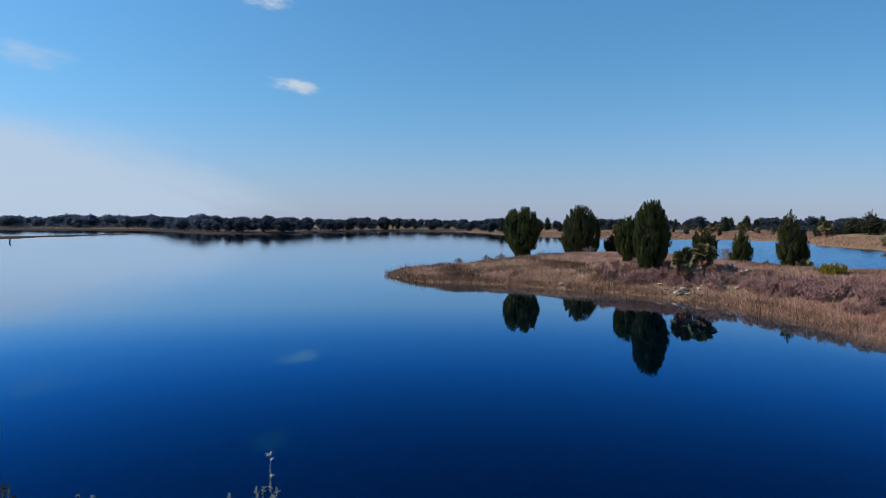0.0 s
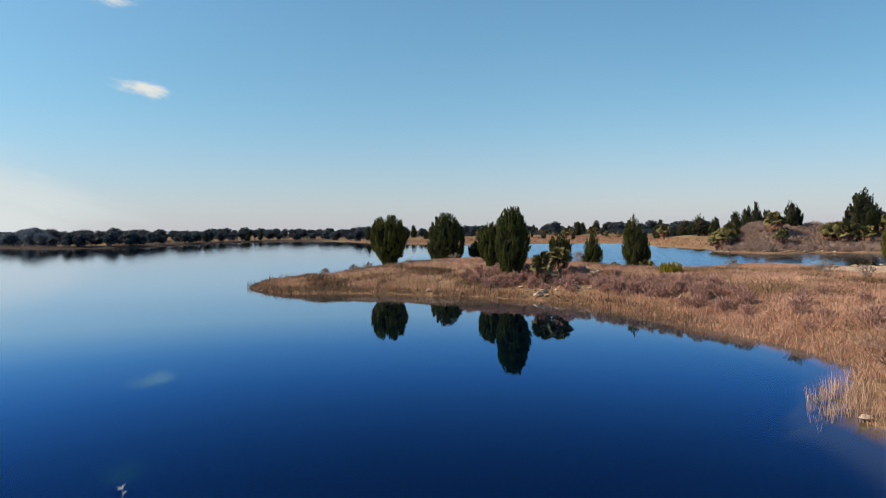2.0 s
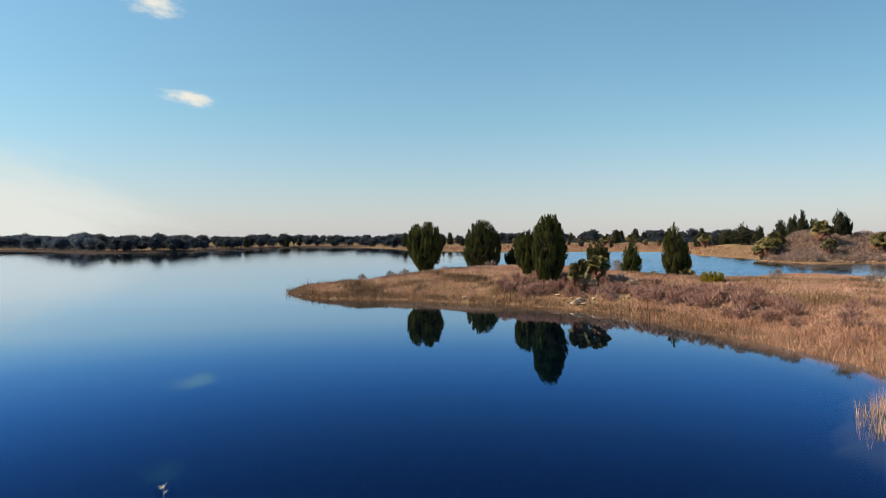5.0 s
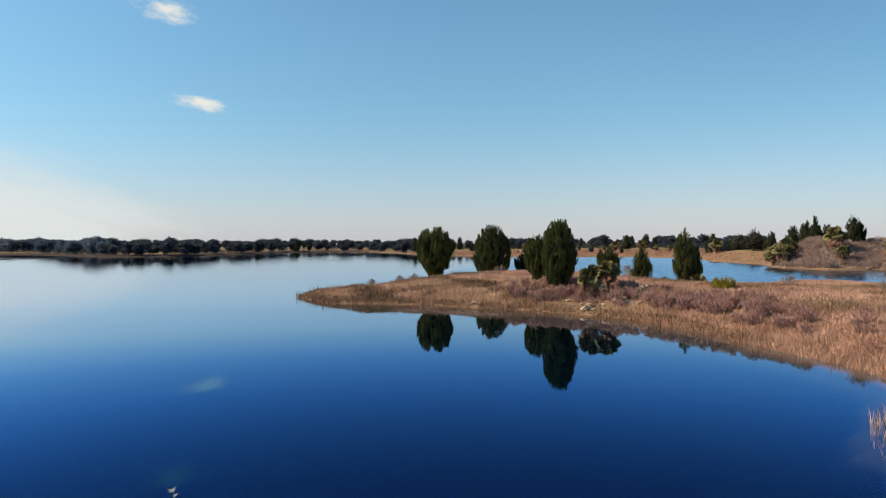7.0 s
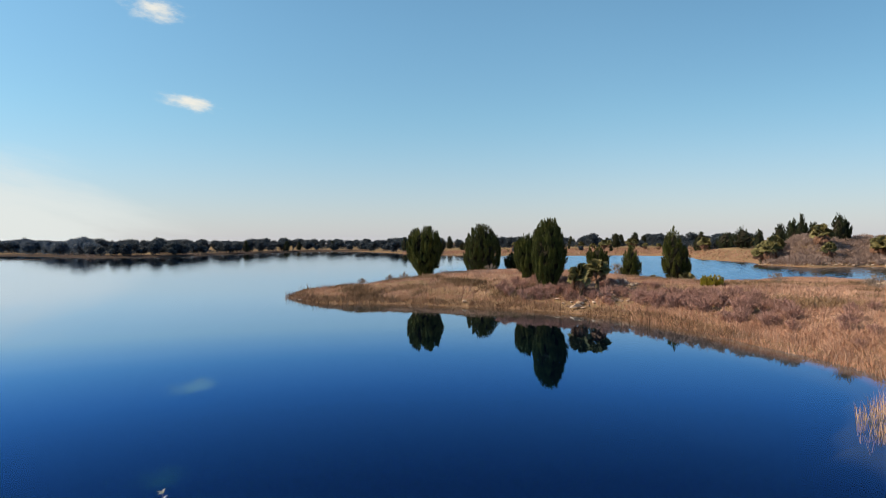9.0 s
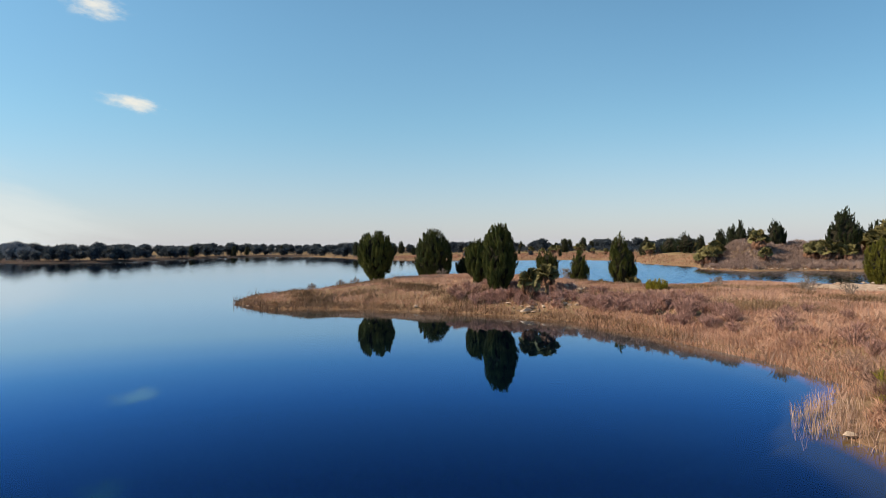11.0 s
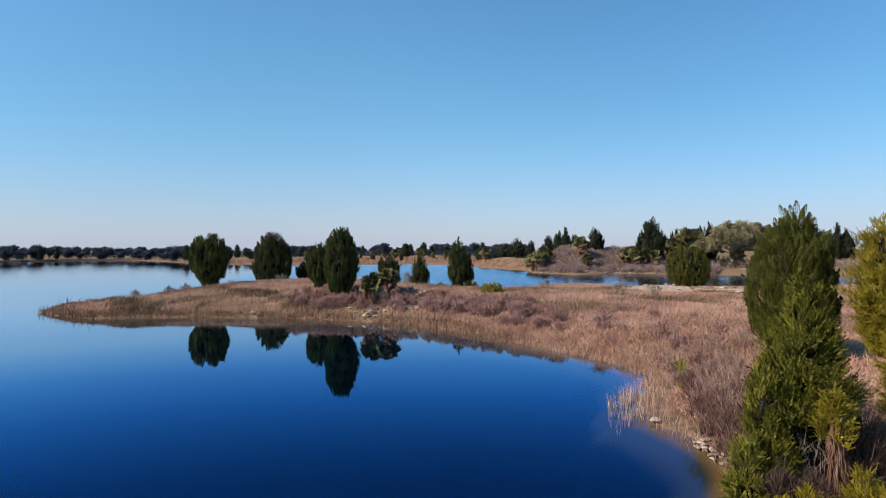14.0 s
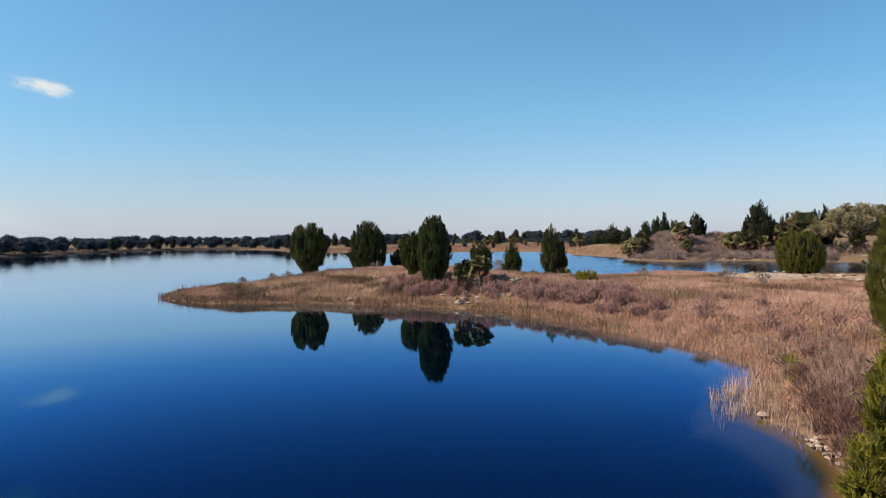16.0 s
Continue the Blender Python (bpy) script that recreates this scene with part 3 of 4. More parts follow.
def bare_shrub(place, height, spread, label, seed, stems=26, twigs=9, material=None, name="bare_shrub", group="bare shrubs on the bank", thick=1.0):
    """A leafless shrub: fanned stems that fork into fine twigs."""
    rng = np.random.default_rng(seed)
    shrub = thing(name, place, label, "shrub", group)
    pieces, base, way, ln = [], [], [], []
    for i in range(stems):
        a = rng.uniform(0, 6.28)
        out = np.array([math.cos(a), math.sin(a), 0]) * rng.uniform(0.1, 1.0) * spread / 2
        top = out + np.array([0, 0, height * rng.uniform(0.6, 1.0) * (1 - 0.3 * np.hypot(*out[:2]) / max(spread / 2, 0.01))])
        mid = top * 0.5 + rng.normal(size=3) * 0.07 * height
        foot = out * 0.25
        pieces.append(tube([foot + np.array([0, 0, -0.1]), mid, top], [0.012 * thick, 0.008 * thick, 0.003 * thick], 3))
        for j in range(twigs):
            t = rng.uniform(0.25, 1.0)
            base.append((1 - t) * mid + t * top if t > 0.5 else (1 - t) * foot + t * mid)
            way.append(unit(unit(top - foot) + rng.normal(size=3) * 0.55))
            ln.append(height * rng.uniform(0.12, 0.34))
    v, f = blades(np.array(base), np.array(way), np.array(ln), np.full(len(base), 0.02 * thick), rng)
    pieces.append((v, f))
    part("crown", mesh_from("crown", *join(pieces), material or PURPLE), shrub)
    return shrub


def rock_mesh(seed, flat=0.65):
    bm = bmesh.new()
    bmesh.ops.create_icosphere(bm, subdivisions=2, radius=0.5)
    off = Vector((seed * 7.3, seed * 1.7, 0))
    for v in bm.verts:
        k = 1 + 0.55 * noise.noise(v.co * 2.1 + off) + 0.30 * noise.noise(v.co * 5 + off)
        v.co *= k
        for q in range(9):
            d = Vector((math.sin(seed * 3.1 + q * 2.4), math.cos(seed * 1.3 + q * 1.9), math.sin(q * 1.1 + seed))).normalized()
            over = v.co.dot(d) - (0.23 + 0.04 * (q % 4))
            if over > 0:
                v.co -= d * over
        v.co.z *= flat
        if v.co.z < -0.2:
            v.co.z = -0.2 + (v.co.z + 0.2) * 0.3
    me = bpy.data.meshes.new("rock")
    bm.to_mesh(me)
    bm.free()
    me.materials.append(STONE)
    return me


# ---- the land ----
MAIN = [(-27.2, 56.0), (-24.3, 52.5), (-21.2, 50.4), (-18.6, 50.5), (-14.6, 50.5), (-10.2, 49.4), (-5.9, 48.0), (-1.7, 46.3), (2.2, 43.2), (3.9, 41.2),
        (5.4, 38.7), (6.7, 36.0), (7.8, 33.3), (8.9, 31.0), (9.8, 28.8), (10.5, 26.5), (10.7, 24.3), (9.7, 21.6), (8.3, 19.5), (7.8, 18.0),
        (8.1, 16.5), (8.1, 14.6), (8.0, 13.6), (7.4, 12.2), (6.6, 10.4), (4.0, 8.8), (0.0, 8.2), (-10.0, 7.0), (-22.0, 3.0), (-40.0, -6.0),
        (-90.0, -30.0), (-150.0, -120.0), (140.0, -120.0), (150.0, 30.0), (100.0, 60.0), (84.0, 70.0), (68.0, 76.0), (56.0, 77.0), (48.0, 78.0), (43.0, 80.0),
        (36.5, 79.0), (33.0, 81.0), (29.0, 84.0), (24.0, 87.0), (18.5, 80.0), (13.5, 72.5), (9.5, 76.0), (5.0, 84.0), (-1.0, 89.0), (-7.0, 91.0),
        (-12.0, 87.0), (-15.5, 79.0), (-18.5, 72.0), (-21.5, 65.0), (-24.0, 60.5), (-26.5, 58.5)]
FAR = [(-80, 560), (-60, 500), (-52, 440), (-46, 405), (-43.2, 340), (-41.3, 300), (-36, 297), (-33, 313), (-27.6, 385), (-24, 410), (-20, 395), (-17.7, 345),
       (-15.2, 284), (-11.6, 252), (-9.8, 255), (-6, 236), (-2, 226), (3, 229), (7, 217), (10, 182), (13, 160), (14, 139), (18, 130), (21, 136),
       (25.5, 135), (29.5, 132), (32, 131), (40, 128), (50, 122), (58, 112), (66, 112), (80, 200)]
MUD = [(-66, 170), (-55.3, 214), (-53.5, 234), (-50.2, 256), (-46.2, 284), (-42.5, 296), (-45, 304), (-50, 286), (-55, 258), (-66, 225)]


def ring(polar):
    return [tuple(at(a, d)[:2]) for a, d in polar]


def depth_inside(px, py, poly):
    """Signed distance to a polygon, positive inside."""
    pts = np.stack([px, py], 1)
    best = np.full(len(pts), 1e9)
    inside = np.zeros(len(pts), bool)
    for (x0, y0), (x1, y1) in zip(poly, poly[1:] + poly[:1]):
        a, d = np.array([x0, y0]), np.array([x1 - x0, y1 - y0])
        t = np.clip(((pts - a) @ d) / (d @ d), 0, 1)
        best = np.minimum(best, np.hypot(*(pts - a - t[:, None] * d).T))
        cross = (y0 > py) != (y1 > py)
        if y1 != y0:
            inside ^= cross & (px < x0 + (py - y0) / (y1 - y0) * (x1 - x0))
    return np.where(inside, best, -best)


FAR_POLY = ring(FAR) + ring([(80, 4200), (45, 4200), (0, 4200), (-45, 4200), (-80, 4200)])
MUD_POLY = ring(MUD)


def waves(x, y, s, seed):
    """Smooth cheap unevenness in -1..1."""
    return (np.sin(x / s + seed) * np.cos(y / s * 1.3 + seed * 2.1) + 0.5 * np.sin(x / s * 2.7 + y / s * 1.9 + seed) + 0.3 * np.sin(y / s * 4.1 - x / s * 3.3)) / 1.8


def bump_at(x, y, cx, cy, rx, ry, h):
    return h * np.exp(-((x - cx) / rx) ** 2 - ((y - cy) / ry) ** 2)


def land_height(x, y):
    x, y = np.asarray(x, dtype=float), np.asarray(y, dtype=float)
    wob = 0.35 * waves(x, y, 2.1, 1.0)
    s = depth_inside(x, y, MAIN) + wob
    t = np.clip((x - 12) / 12, 0, 1)
    rise = 1.65 - 0.55 * t * t * (3 - 2 * t)
    gentle = np.clip((x - 4) / 4, 0, 1) * np.clip((40 - y) / 6, 0, 1)
    top = rise * (1 - np.exp(-np.maximum(s, 0) / 5.0)) * (1 - gentle * 0.7 * np.clip(1 - s / 4.0, 0, 1)) + 0.10 * waves(x, y, 5.0, 2.0) * np.clip(s / 4, 0, 1)
    shelf = 0.42 - 0.18 * np.clip((y - 19) / 4, 0, 1)
    low = np.maximum(np.where(s > -1.1, shelf * s, 0.77 - 1.1 * shelf + 0.70 * s), -3.2) + bump_at(x, y, 6.2, 18.0, 1.1, 0.35, 0.25)
    h = np.where(s > 0, top, low)
    dip = bump_at(x, y, 40.0, 72.0, 17.0, 18.0, 0.55) + bump_at(x, y, 12.0, 68.0, 7.0, 8.0, 0.45)
    bank = (bump_at(x, y, 30.3, 66.0, 5.0, 2.6, 0.45) + bump_at(x, y, 36.6, 64.0, 5.0, 2.0, 0.35)) * (0.75 + 0.55 * waves(x, y, 2.3, 11.0) + 0.35 * waves(x, y, 0.9, 5.0))
    h = h + np.where(s > 0, bump_at(x, y, 0.0, -3.0, 5.0, 5.0, 2.6) + bump_at(x, y, -15.0, 74.0, 8.0, 11.0, 0.62) + bank - np.clip(s / 3, 0, 1) * dip, 0)
    f = depth_inside(x, y, FAR_POLY) + 2.5 * waves(x, y, 14.0, 3.0)
    hf = np.where(f > 0, 1.7 * (1 - np.exp(-np.maximum(f, 0) / 45.0)) + 0.5 * (1 - np.exp(-np.maximum(f, 0) / 2.5)), np.maximum(0.2 * f, -3.2))
    up = np.clip(f / 9.0, 0, 1)
    hf = hf + up * (bump_at(x, y, 44.5, 143, 7, 11, 3.7) + bump_at(x, y, 60, 152, 13, 12, 3.4) + bump_at(x, y, 40, 190, 22, 22, 2.0) + bump_at(x, y, 92, 160, 22, 18, 2.0))
    m = depth_inside(x, y, MUD_POLY) + 4 * waves(x, y, 22.0, 5.0)
    hm = np.where(m > 0, np.minimum(0.03 * m, 0.16), np.maximum(0.1 * m, -3.2))
    return np.maximum(np.maximum(h, hf), hm)


def ground_z(p):
    return float(land_height(np.array([p[0]]), np.array([p[1]]))[0])


def steps(*runs):
    """Coordinates from runs of (start, end, step); the last number closes."""
    out = []
    for a, b, s in runs:
        out += list(np.arange(a, b - s * 0.25, s))
    return np.array(out + [runs[-1][1]])


def make_ground():
    xs = steps((-4000, -1000, 400), (-1000, -420, 40), (-420, -30, 6), (-30, 14, 0.5), (14, 60, 1.0), (60, 160, 4), (160, 500, 20), (500, 4000, 350))
    ys = steps((-3000, -200, 400), (-200, 0, 10), (0, 92, 0.5), (92, 170, 1.8), (170, 300, 3.5), (300, 560, 8), (560, 1000, 40), (1000, 4200, 320))
    gx, gy = np.meshgrid(xs, ys)
    z = np.concatenate([land_height(gx[i], gy[i])[None] for i in range(len(ys))])
    v = np.stack([gx, gy, z], 2).reshape(-1, 3)
    i = (np.arange(len(ys) - 1)[:, None] * len(xs) + np.arange(len(xs) - 1)[None]).reshape(-1, 1)
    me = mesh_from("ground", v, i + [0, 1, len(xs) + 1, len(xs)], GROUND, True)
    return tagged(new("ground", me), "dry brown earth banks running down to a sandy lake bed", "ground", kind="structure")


make_ground()
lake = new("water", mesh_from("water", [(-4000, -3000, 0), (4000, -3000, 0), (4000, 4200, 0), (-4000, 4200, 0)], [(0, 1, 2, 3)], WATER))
lake.visible_shadow = False
tagged(lake, "calm deep blue lake mirroring sky and trees", "lake", kind="structure")


# ---- cedars on the spit ----
def stand(az, d, sink=0.05):
    p = at(az, d)
    p.z = ground_z(p) - sink
    return p


def cedar_at(az, d, crest, width, label, **kw):
    p = stand(az, d)
    return cedar(p, crest - p.z, width, label, **kw)


cedar_at(-13.9, 69.4, 6.6, 3.6, "round dark green cedar, its crown down to the dry grass", seed=11, belly=0.55, top=0.42, bottom=0.3, n=420, spires=24, z0=0.25, clump=0.32)
cedar_at(-8.75, 82.9, 7.15, 4.6, "broad dark cedar with a domed pointed top on the spit", seed=12, belly=0.36, top=0.55, bottom=0.7, n=480, spires=30, clump=0.34)
cedar_at(-2.9, 52.5, 6.72, 2.62, "tall column-shaped cedar with a spiky top, lit on one side", seed=13, belly=0.45, top=0.42, bottom=0.35, n=420, spires=34, z0=0.15, clump=0.27, length=0.10, thick=0.045)
cedar_at(-4.75, 60.5, 5.5, 2.2, "smaller cedar standing close behind a taller one", seed=14, belly=0.5, top=0.5, bottom=0.4, n=240, z0=0.3, clump=0.3, spires=12)
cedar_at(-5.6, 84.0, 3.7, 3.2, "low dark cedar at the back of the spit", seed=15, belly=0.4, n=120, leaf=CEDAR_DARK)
cedar_at(1.35, 66.3, 4.32, 2.1, "dark cedar with a ragged top behind a palm", seed=16, belly=0.55, top=0.5, bottom=0.6, n=110, spires=7)
cedar_at(4.15, 80.0, 4.75, 2.3, "small cone-shaped cedar in dry grass", seed=17, belly=0.25, top=1.0, bottom=0.75, n=110, spires=2)
cedar_at(7.6, 70.5, 6.2, 2.4, "slender cedar with a forked pointed top", seed=18, belly=0.36, top=0.8, bottom=0.5, n=120, spires=3)
cedar_at(8.5, 71.0, 4.3, 1.3, "thin young cedar leaning on a taller one", seed=19, belly=0.45, top=0.8, bottom=0.5, n=45, spires=2)
cedar_at(27.2, 87.0, 5.4, 5.0, "bushy olive-green cedar by the inlet, lit on one side", seed=20, belly=0.45, top=0.42, bottom=0.6, n=420, spires=10, leaf=CEDAR_OLIVE)

# near cedars on the bank
NEAR = "cedars of the near bank"


def feather_at(az, d, crest, width, label, seed, leaf, group=NEAR, **kw):
    p = stand(az, d)
    return feather_cedar(p, crest - p.z, width, label, seed, leaf, group=group, **kw)


cedar_at(34.95, 26.0, 6.3, 2.65, "tall dense green cedar with a ragged crown on the near bank", seed=31, belly=0.38, top=0.68, bottom=0.45, n=600, leaves=340, clump=0.29,
         length=0.054, thick=0.029, lobe=0.075, sleek=0.4, splay=1.6, spires=16, leaf=CEDAR_NEAR, group=NEAR)
feather_at(35.6, 15.0, 4.5, 2.15, "bright green young cedar over the water's edge, hollow underneath", 32, CEDAR_FRESH, z0=1.55, boughs=400, top=0.8)
feather_at(32.9, 14.2, 2.85, 1.3, "low bright green cedar leaning out over the water", 36, CEDAR_FRESH, z0=-0.1, boughs=190, top=0.7)
feather_at(31.7, 13.6, 1.25, 1.05, "bright green cedar bush beside the water", 46, CEDAR_FRESH, z0=-0.2, boughs=110, top=0.6)
feather_at(41.1, 21.0, 5.95, 2.45, "golden green cedar in full sun on the near bank", 33, CEDAR_GOLD, z0=1.1, boughs=700, top=0.38, spray=0.16, flare=0.3)
feather_at(43.1, 18.0, 4.2, 1.9, "yellow-green cedar bush with a deep shaded side", 34, CEDAR_GOLD, z0=0.3, boughs=330, top=0.5, spray=0.17, flare=0.7)
# added bush; its dark leaves paint the golden cedar's shaded side
cedar_at(43.4, 15.2, 2.3, 1.2, "dark bush standing in for a golden cedar's shaded side", seed=39, belly=0.4, top=0.5, bottom=0.6, n=90, leaves=260, clump=0.26,
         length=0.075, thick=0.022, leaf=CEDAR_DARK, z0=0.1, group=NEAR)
feather_at(44.6, 23.0, 6.9, 2.2, "golden cedar with a rounded top on the near bank", 35, CEDAR_GOLD, z0=1.0, boughs=330, top=0.5, spray=0.18, flare=0.7)
for i, (az, d, crest, w) in enumerate(((34.4, 12.6, 0.62, 0.6), (36.0, 12.4, 0.95, 0.75), (39.6, 13.2, 1.15, 0.9), (41.2, 12.8, 1.0, 1.0), (38.9, 13.0, 0.5, 0.5))):
    feather_at(az, d, crest, w, "small yellow-green cedar seedling at the foot of the bank", 140 + i, CEDAR_GOLD, z0=0.0, boughs=60, top=0.6, spray=0.13, filled=False,
               name="cedar_seedling", group="seedlings of the near bank")
# added dark backing: the hollow's shade as a bush of dark leaves
cedar_at(36.0, 15.6, 2.1, 2.0, "dark bush standing in for shade under the young cedar", seed=40, belly=0.4, top=0.5, bottom=0.6, n=70, leaves=200, clump=0.24,
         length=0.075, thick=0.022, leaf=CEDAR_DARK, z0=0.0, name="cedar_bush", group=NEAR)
foot = stand(37.8, 13.6)
palm(foot, 1.95 - foot.z, 0.5, "small palm with a skirt of dead brown fronds", 44, fronds=0, dead=0, group="palms of the near bank", skirt=20)
feather_at(37.75, 13.75, 2.3, 0.7, "thin yellow-green cedar sprays above a dead palm skirt", 37, CEDAR_GOLD, z0=1.55 - foot.z, boughs=40, top=0.6, spray=0.17, filled=False)
for i, (az, d, h, w) in enumerate(((35.2, 14.2, 1.5, 1.3), (34.2, 14.0, 1.3, 1.0), (36.4, 14.4, 1.6, 1.1))):
    bare_shrub(stand(az, d), h, w, "dead bleached shrub in the shade under a cedar", 150 + i, 14, 6, TWIG, group="dead shrubs under the cedar", thick=0.42)
for i, (az, d, h, w) in enumerate(((29.6, 19.5, 1.3, 1.5), (30.6, 18.2, 1.2, 1.3), (31.2, 20.5, 1.3, 1.6), (30.0, 21.5, 1.1, 1.4), (28.8, 20.8, 1.0, 1.2), (38.6, 17.0, 1.3, 1.2), (39.3, 18.5, 1.2, 1.2), (38.9, 15.6, 1.0, 1.0),
                                   (27.2, 23.0, 0.9, 1.3), (26.0, 25.5, 0.9, 1.4), (28.5, 24.0, 1.0, 1.5), (30.2, 25.0, 0.9, 1.4), (31.0, 23.0, 1.1, 1.5), (29.5, 27.5, 0.9, 1.5), (27.0, 28.0, 0.8, 1.3), (24.8, 28.5, 0.8, 1.3),
                                   (31.3, 29.0, 0.9, 1.5), (40.3, 16.4, 1.0, 1.1))):
    bare_shrub(stand(az, d), h, w, "leafless reddish shrub above the waterline", 160 + i, 44, 14, PINK_STEMS, group="bare shrubs of the near bank", thick=0.8)

for i, (az, d, h, w) in enumerate(((39.2, 14.2, 1.3, 1.1), (38.8, 15.0, 1.5, 1.2), (40.4, 14.4, 1.1, 1.1), (36.6, 13.6, 0.8, 0.8), (33.9, 13.4, 0.9, 0.8))):
    bare_shrub(stand(az, d), h, w, "dense dark brown dead brush below the cedars", 180 + i, 60, 18, DARK_BRUSH, group="dark brush of the near bank", thick=0.8)
bare_shrub(stand(26.75, 23.0), 1.3, 0.55, "thin yellow-green sapling among the reeds", 38, 9, 9, WILLOW, name="sapling", group="saplings in the reeds", thick=1.6)
for i, (az, d, h, w) in enumerate(((30.1, 16.8, 1.3, 1.0), (29.7, 18.0, 1.2, 1.1), (31.2, 15.8, 1.1, 0.9), (31.0, 16.6, 1.4, 1.1), (28.6, 18.3, 1.2, 1.2), (29.8, 19.0, 1.2, 1.3), (30.8, 19.4, 1.2, 1.3), (28.0, 20.0, 1.0, 1.2), (29.2, 22.0, 1.0, 1.3), (27.4, 22.4, 0.9, 1.2), (30.4, 22.8, 1.0, 1.3), (26.6, 25.0, 0.9, 1.3), (28.4, 26.0, 0.9, 1.3))):
    bare_shrub(stand(az, d), h, w, "dark tangled leafless shrub at the waterline", 190 + i, 50, 16, RUST, group="tangled shrubs at the waterline", thick=0.8)

# palms on the spit
palm(stand(-0.1, 48.8), 1.6, 0.98, "small cabbage palm with olive fans on the rocky bank", 41, fronds=40, dead=26)
palm(stand(1.3, 50.5), 1.75, 0.92, "cabbage palm with drooping olive fans beside rocks", 42, fronds=40, dead=22)
palm(stand(8.55, 70.0), 0.5, 0.9, "low palm at the foot of a cedar", 43, fronds=18, dead=3)

# ---- mound and right shore ----
cedar_at(24.25, 152.0, 11.9, 6.4, "large dark spreading cedar above the bare mound", seed=51, belly=0.3, top=0.7, bottom=0.5, n=170, clump=0.7, leaves=110, length=0.26, thick=0.11,
         z0=0.8, leaf=CEDAR_DARK, spires=6, group="cedars of the mound")
for i, (az, d, top, w) in enumerate([(17.1, 156, 10.0, 2.2), (16.5, 158, 9.2, 3.0), (19.6, 156, 10.2, 3.4), (20.0, 157, 9.0, 2.4), (15.6, 165, 8.7, 3.6), (12.9, 190, 8.2, 6.0), (14.1, 185, 7.6, 2.4), (11.6, 200, 7.2, 5.0),
                                     (18.0, 160, 8.6, 4.0), (26.0, 156, 9.3, 1.4), (26.35, 157, 9.6, 1.6), (28.2, 158, 10.8, 3.0), (28.9, 160, 11.3, 5.0), (37.9, 190, 11.6, 3.0), (38.5, 192, 10.2, 6.0), (37.4, 192, 9.8, 5.0)]):
    cedar_at(az, d, top, w, "dark pointed cedar on the scrubby rise", seed=60 + i, belly=0.3, top=0.85, bottom=0.6, n=80, clump=0.55, leaves=70, length=0.22, thick=0.11,
             spires=3, leaf=CEDAR_DARK, group="cedars of the mound")
blob_tree(stand(30.6, 150), 10.6, 12.0, "grey-green open-crowned oak with pale bare limbs", OAK_GREY, 71, 0.3, 34, group="oaks by the inlet", n=46, leaves=34, length=0.34, thick=0.2, filled=False, wood=TWIG, lump=0.4)
blob_tree(stand(32.8, 158), 9.4, 10.0, "thin-leaved grey oak on the far side of the inlet", OAK_GREY, 72, 0.3, 28, group="oaks by the inlet", n=44, leaves=34, length=0.34, thick=0.2, filled=False, wood=TWIG, lump=0.4)
first = palm(stand(14.6, 143), 2.6, 1.9, "cabbage palm with a full olive crown on the mound", 81, fronds=24, dead=8, group="palms of the mound")
for i, (az, d, s) in enumerate([(14.9, 141, 1.0), (14.2, 143, 0.9), (15.2, 146, 1.1), (18.4, 143, 1.1), (18.9, 137.5, 0.8), (22.4, 143, 1.0), (23.0, 142, 1.1), (23.8, 143, 1.0), (24.5, 143, 0.9),
                                (26.7, 150, 1.6), (27.3, 151, 1.9), (26.2, 150, 1.4), (22.0, 144, 0.9), (31.0, 150, 0.9)]):
    p = stand(az, d)
    copy_thing(first, pose(p.x, p.y, p.z, 0, 0, i * 77) @ Matrix.Scale(s, 4))

rng = np.random.default_rng(16)
for i in range(22):
    az = rng.uniform(-6.0, 14.0)
    p = stand(az, float(np.interp(az, [q[0] for q in FAR], [q[1] for q in FAR])) + rng.uniform(12, 80))
    copy_thing(first, pose(p.x, p.y, p.z, 0, 0, i * 71) @ Matrix.Scale(rng.uniform(0.6, 1.0), 4))

# ---- far woods ----
KINDS = []
rng = np.random.default_rng(8)


def far_d(az):
    return float(np.interp(az, [a for a, d in FAR], [d for a, d in FAR]))


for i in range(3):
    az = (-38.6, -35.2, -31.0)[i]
    KINDS.append(blob_tree(stand(az, far_d(az) + 7), 6.6, 6.4, "dark round-crowned evergreen oak at the water's edge across the lake", OAK_HAZE, 100 + i, 0.10, 11, n=28, leaves=12, length=0.38, thick=0.32))
# further off, so the leaf colour holds more haze blue
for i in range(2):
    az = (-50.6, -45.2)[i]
    KINDS.append(blob_tree(stand(az, far_d(az) + 25), 6.6, 6.8, "evergreen oak in the distant woods, haze tinted blue", OAK_FAR_HAZE, 104 + i, 0.10, 11, n=28, leaves=11, length=0.40, thick=0.33))
for i in range(3):
    az = (-29.4, -26.0, -22.0)[i]
    p = stand(az, far_d(az) + 8)
    KINDS.append(cedar(p, 6.6, 3.6, "dark cedar in the wood across the lake", CEDAR_DARK, 110 + i, 0.5, 100, 26, 0.27, 0.18, 0.35, 0.7, 0.6, 0.2, 3, group="trees of the far shore"))


def plant(az, d, scale, kind):
    p = stand(az, d)
    if p.z > 0.1:
        copy_thing(KINDS[kind], pose(p.x, p.y, p.z, 0, 0, rng.uniform(0, 360)) @ Matrix.Diagonal((scale * rng.uniform(0.85, 1.3), scale * rng.uniform(0.85, 1.3), scale, 1)))


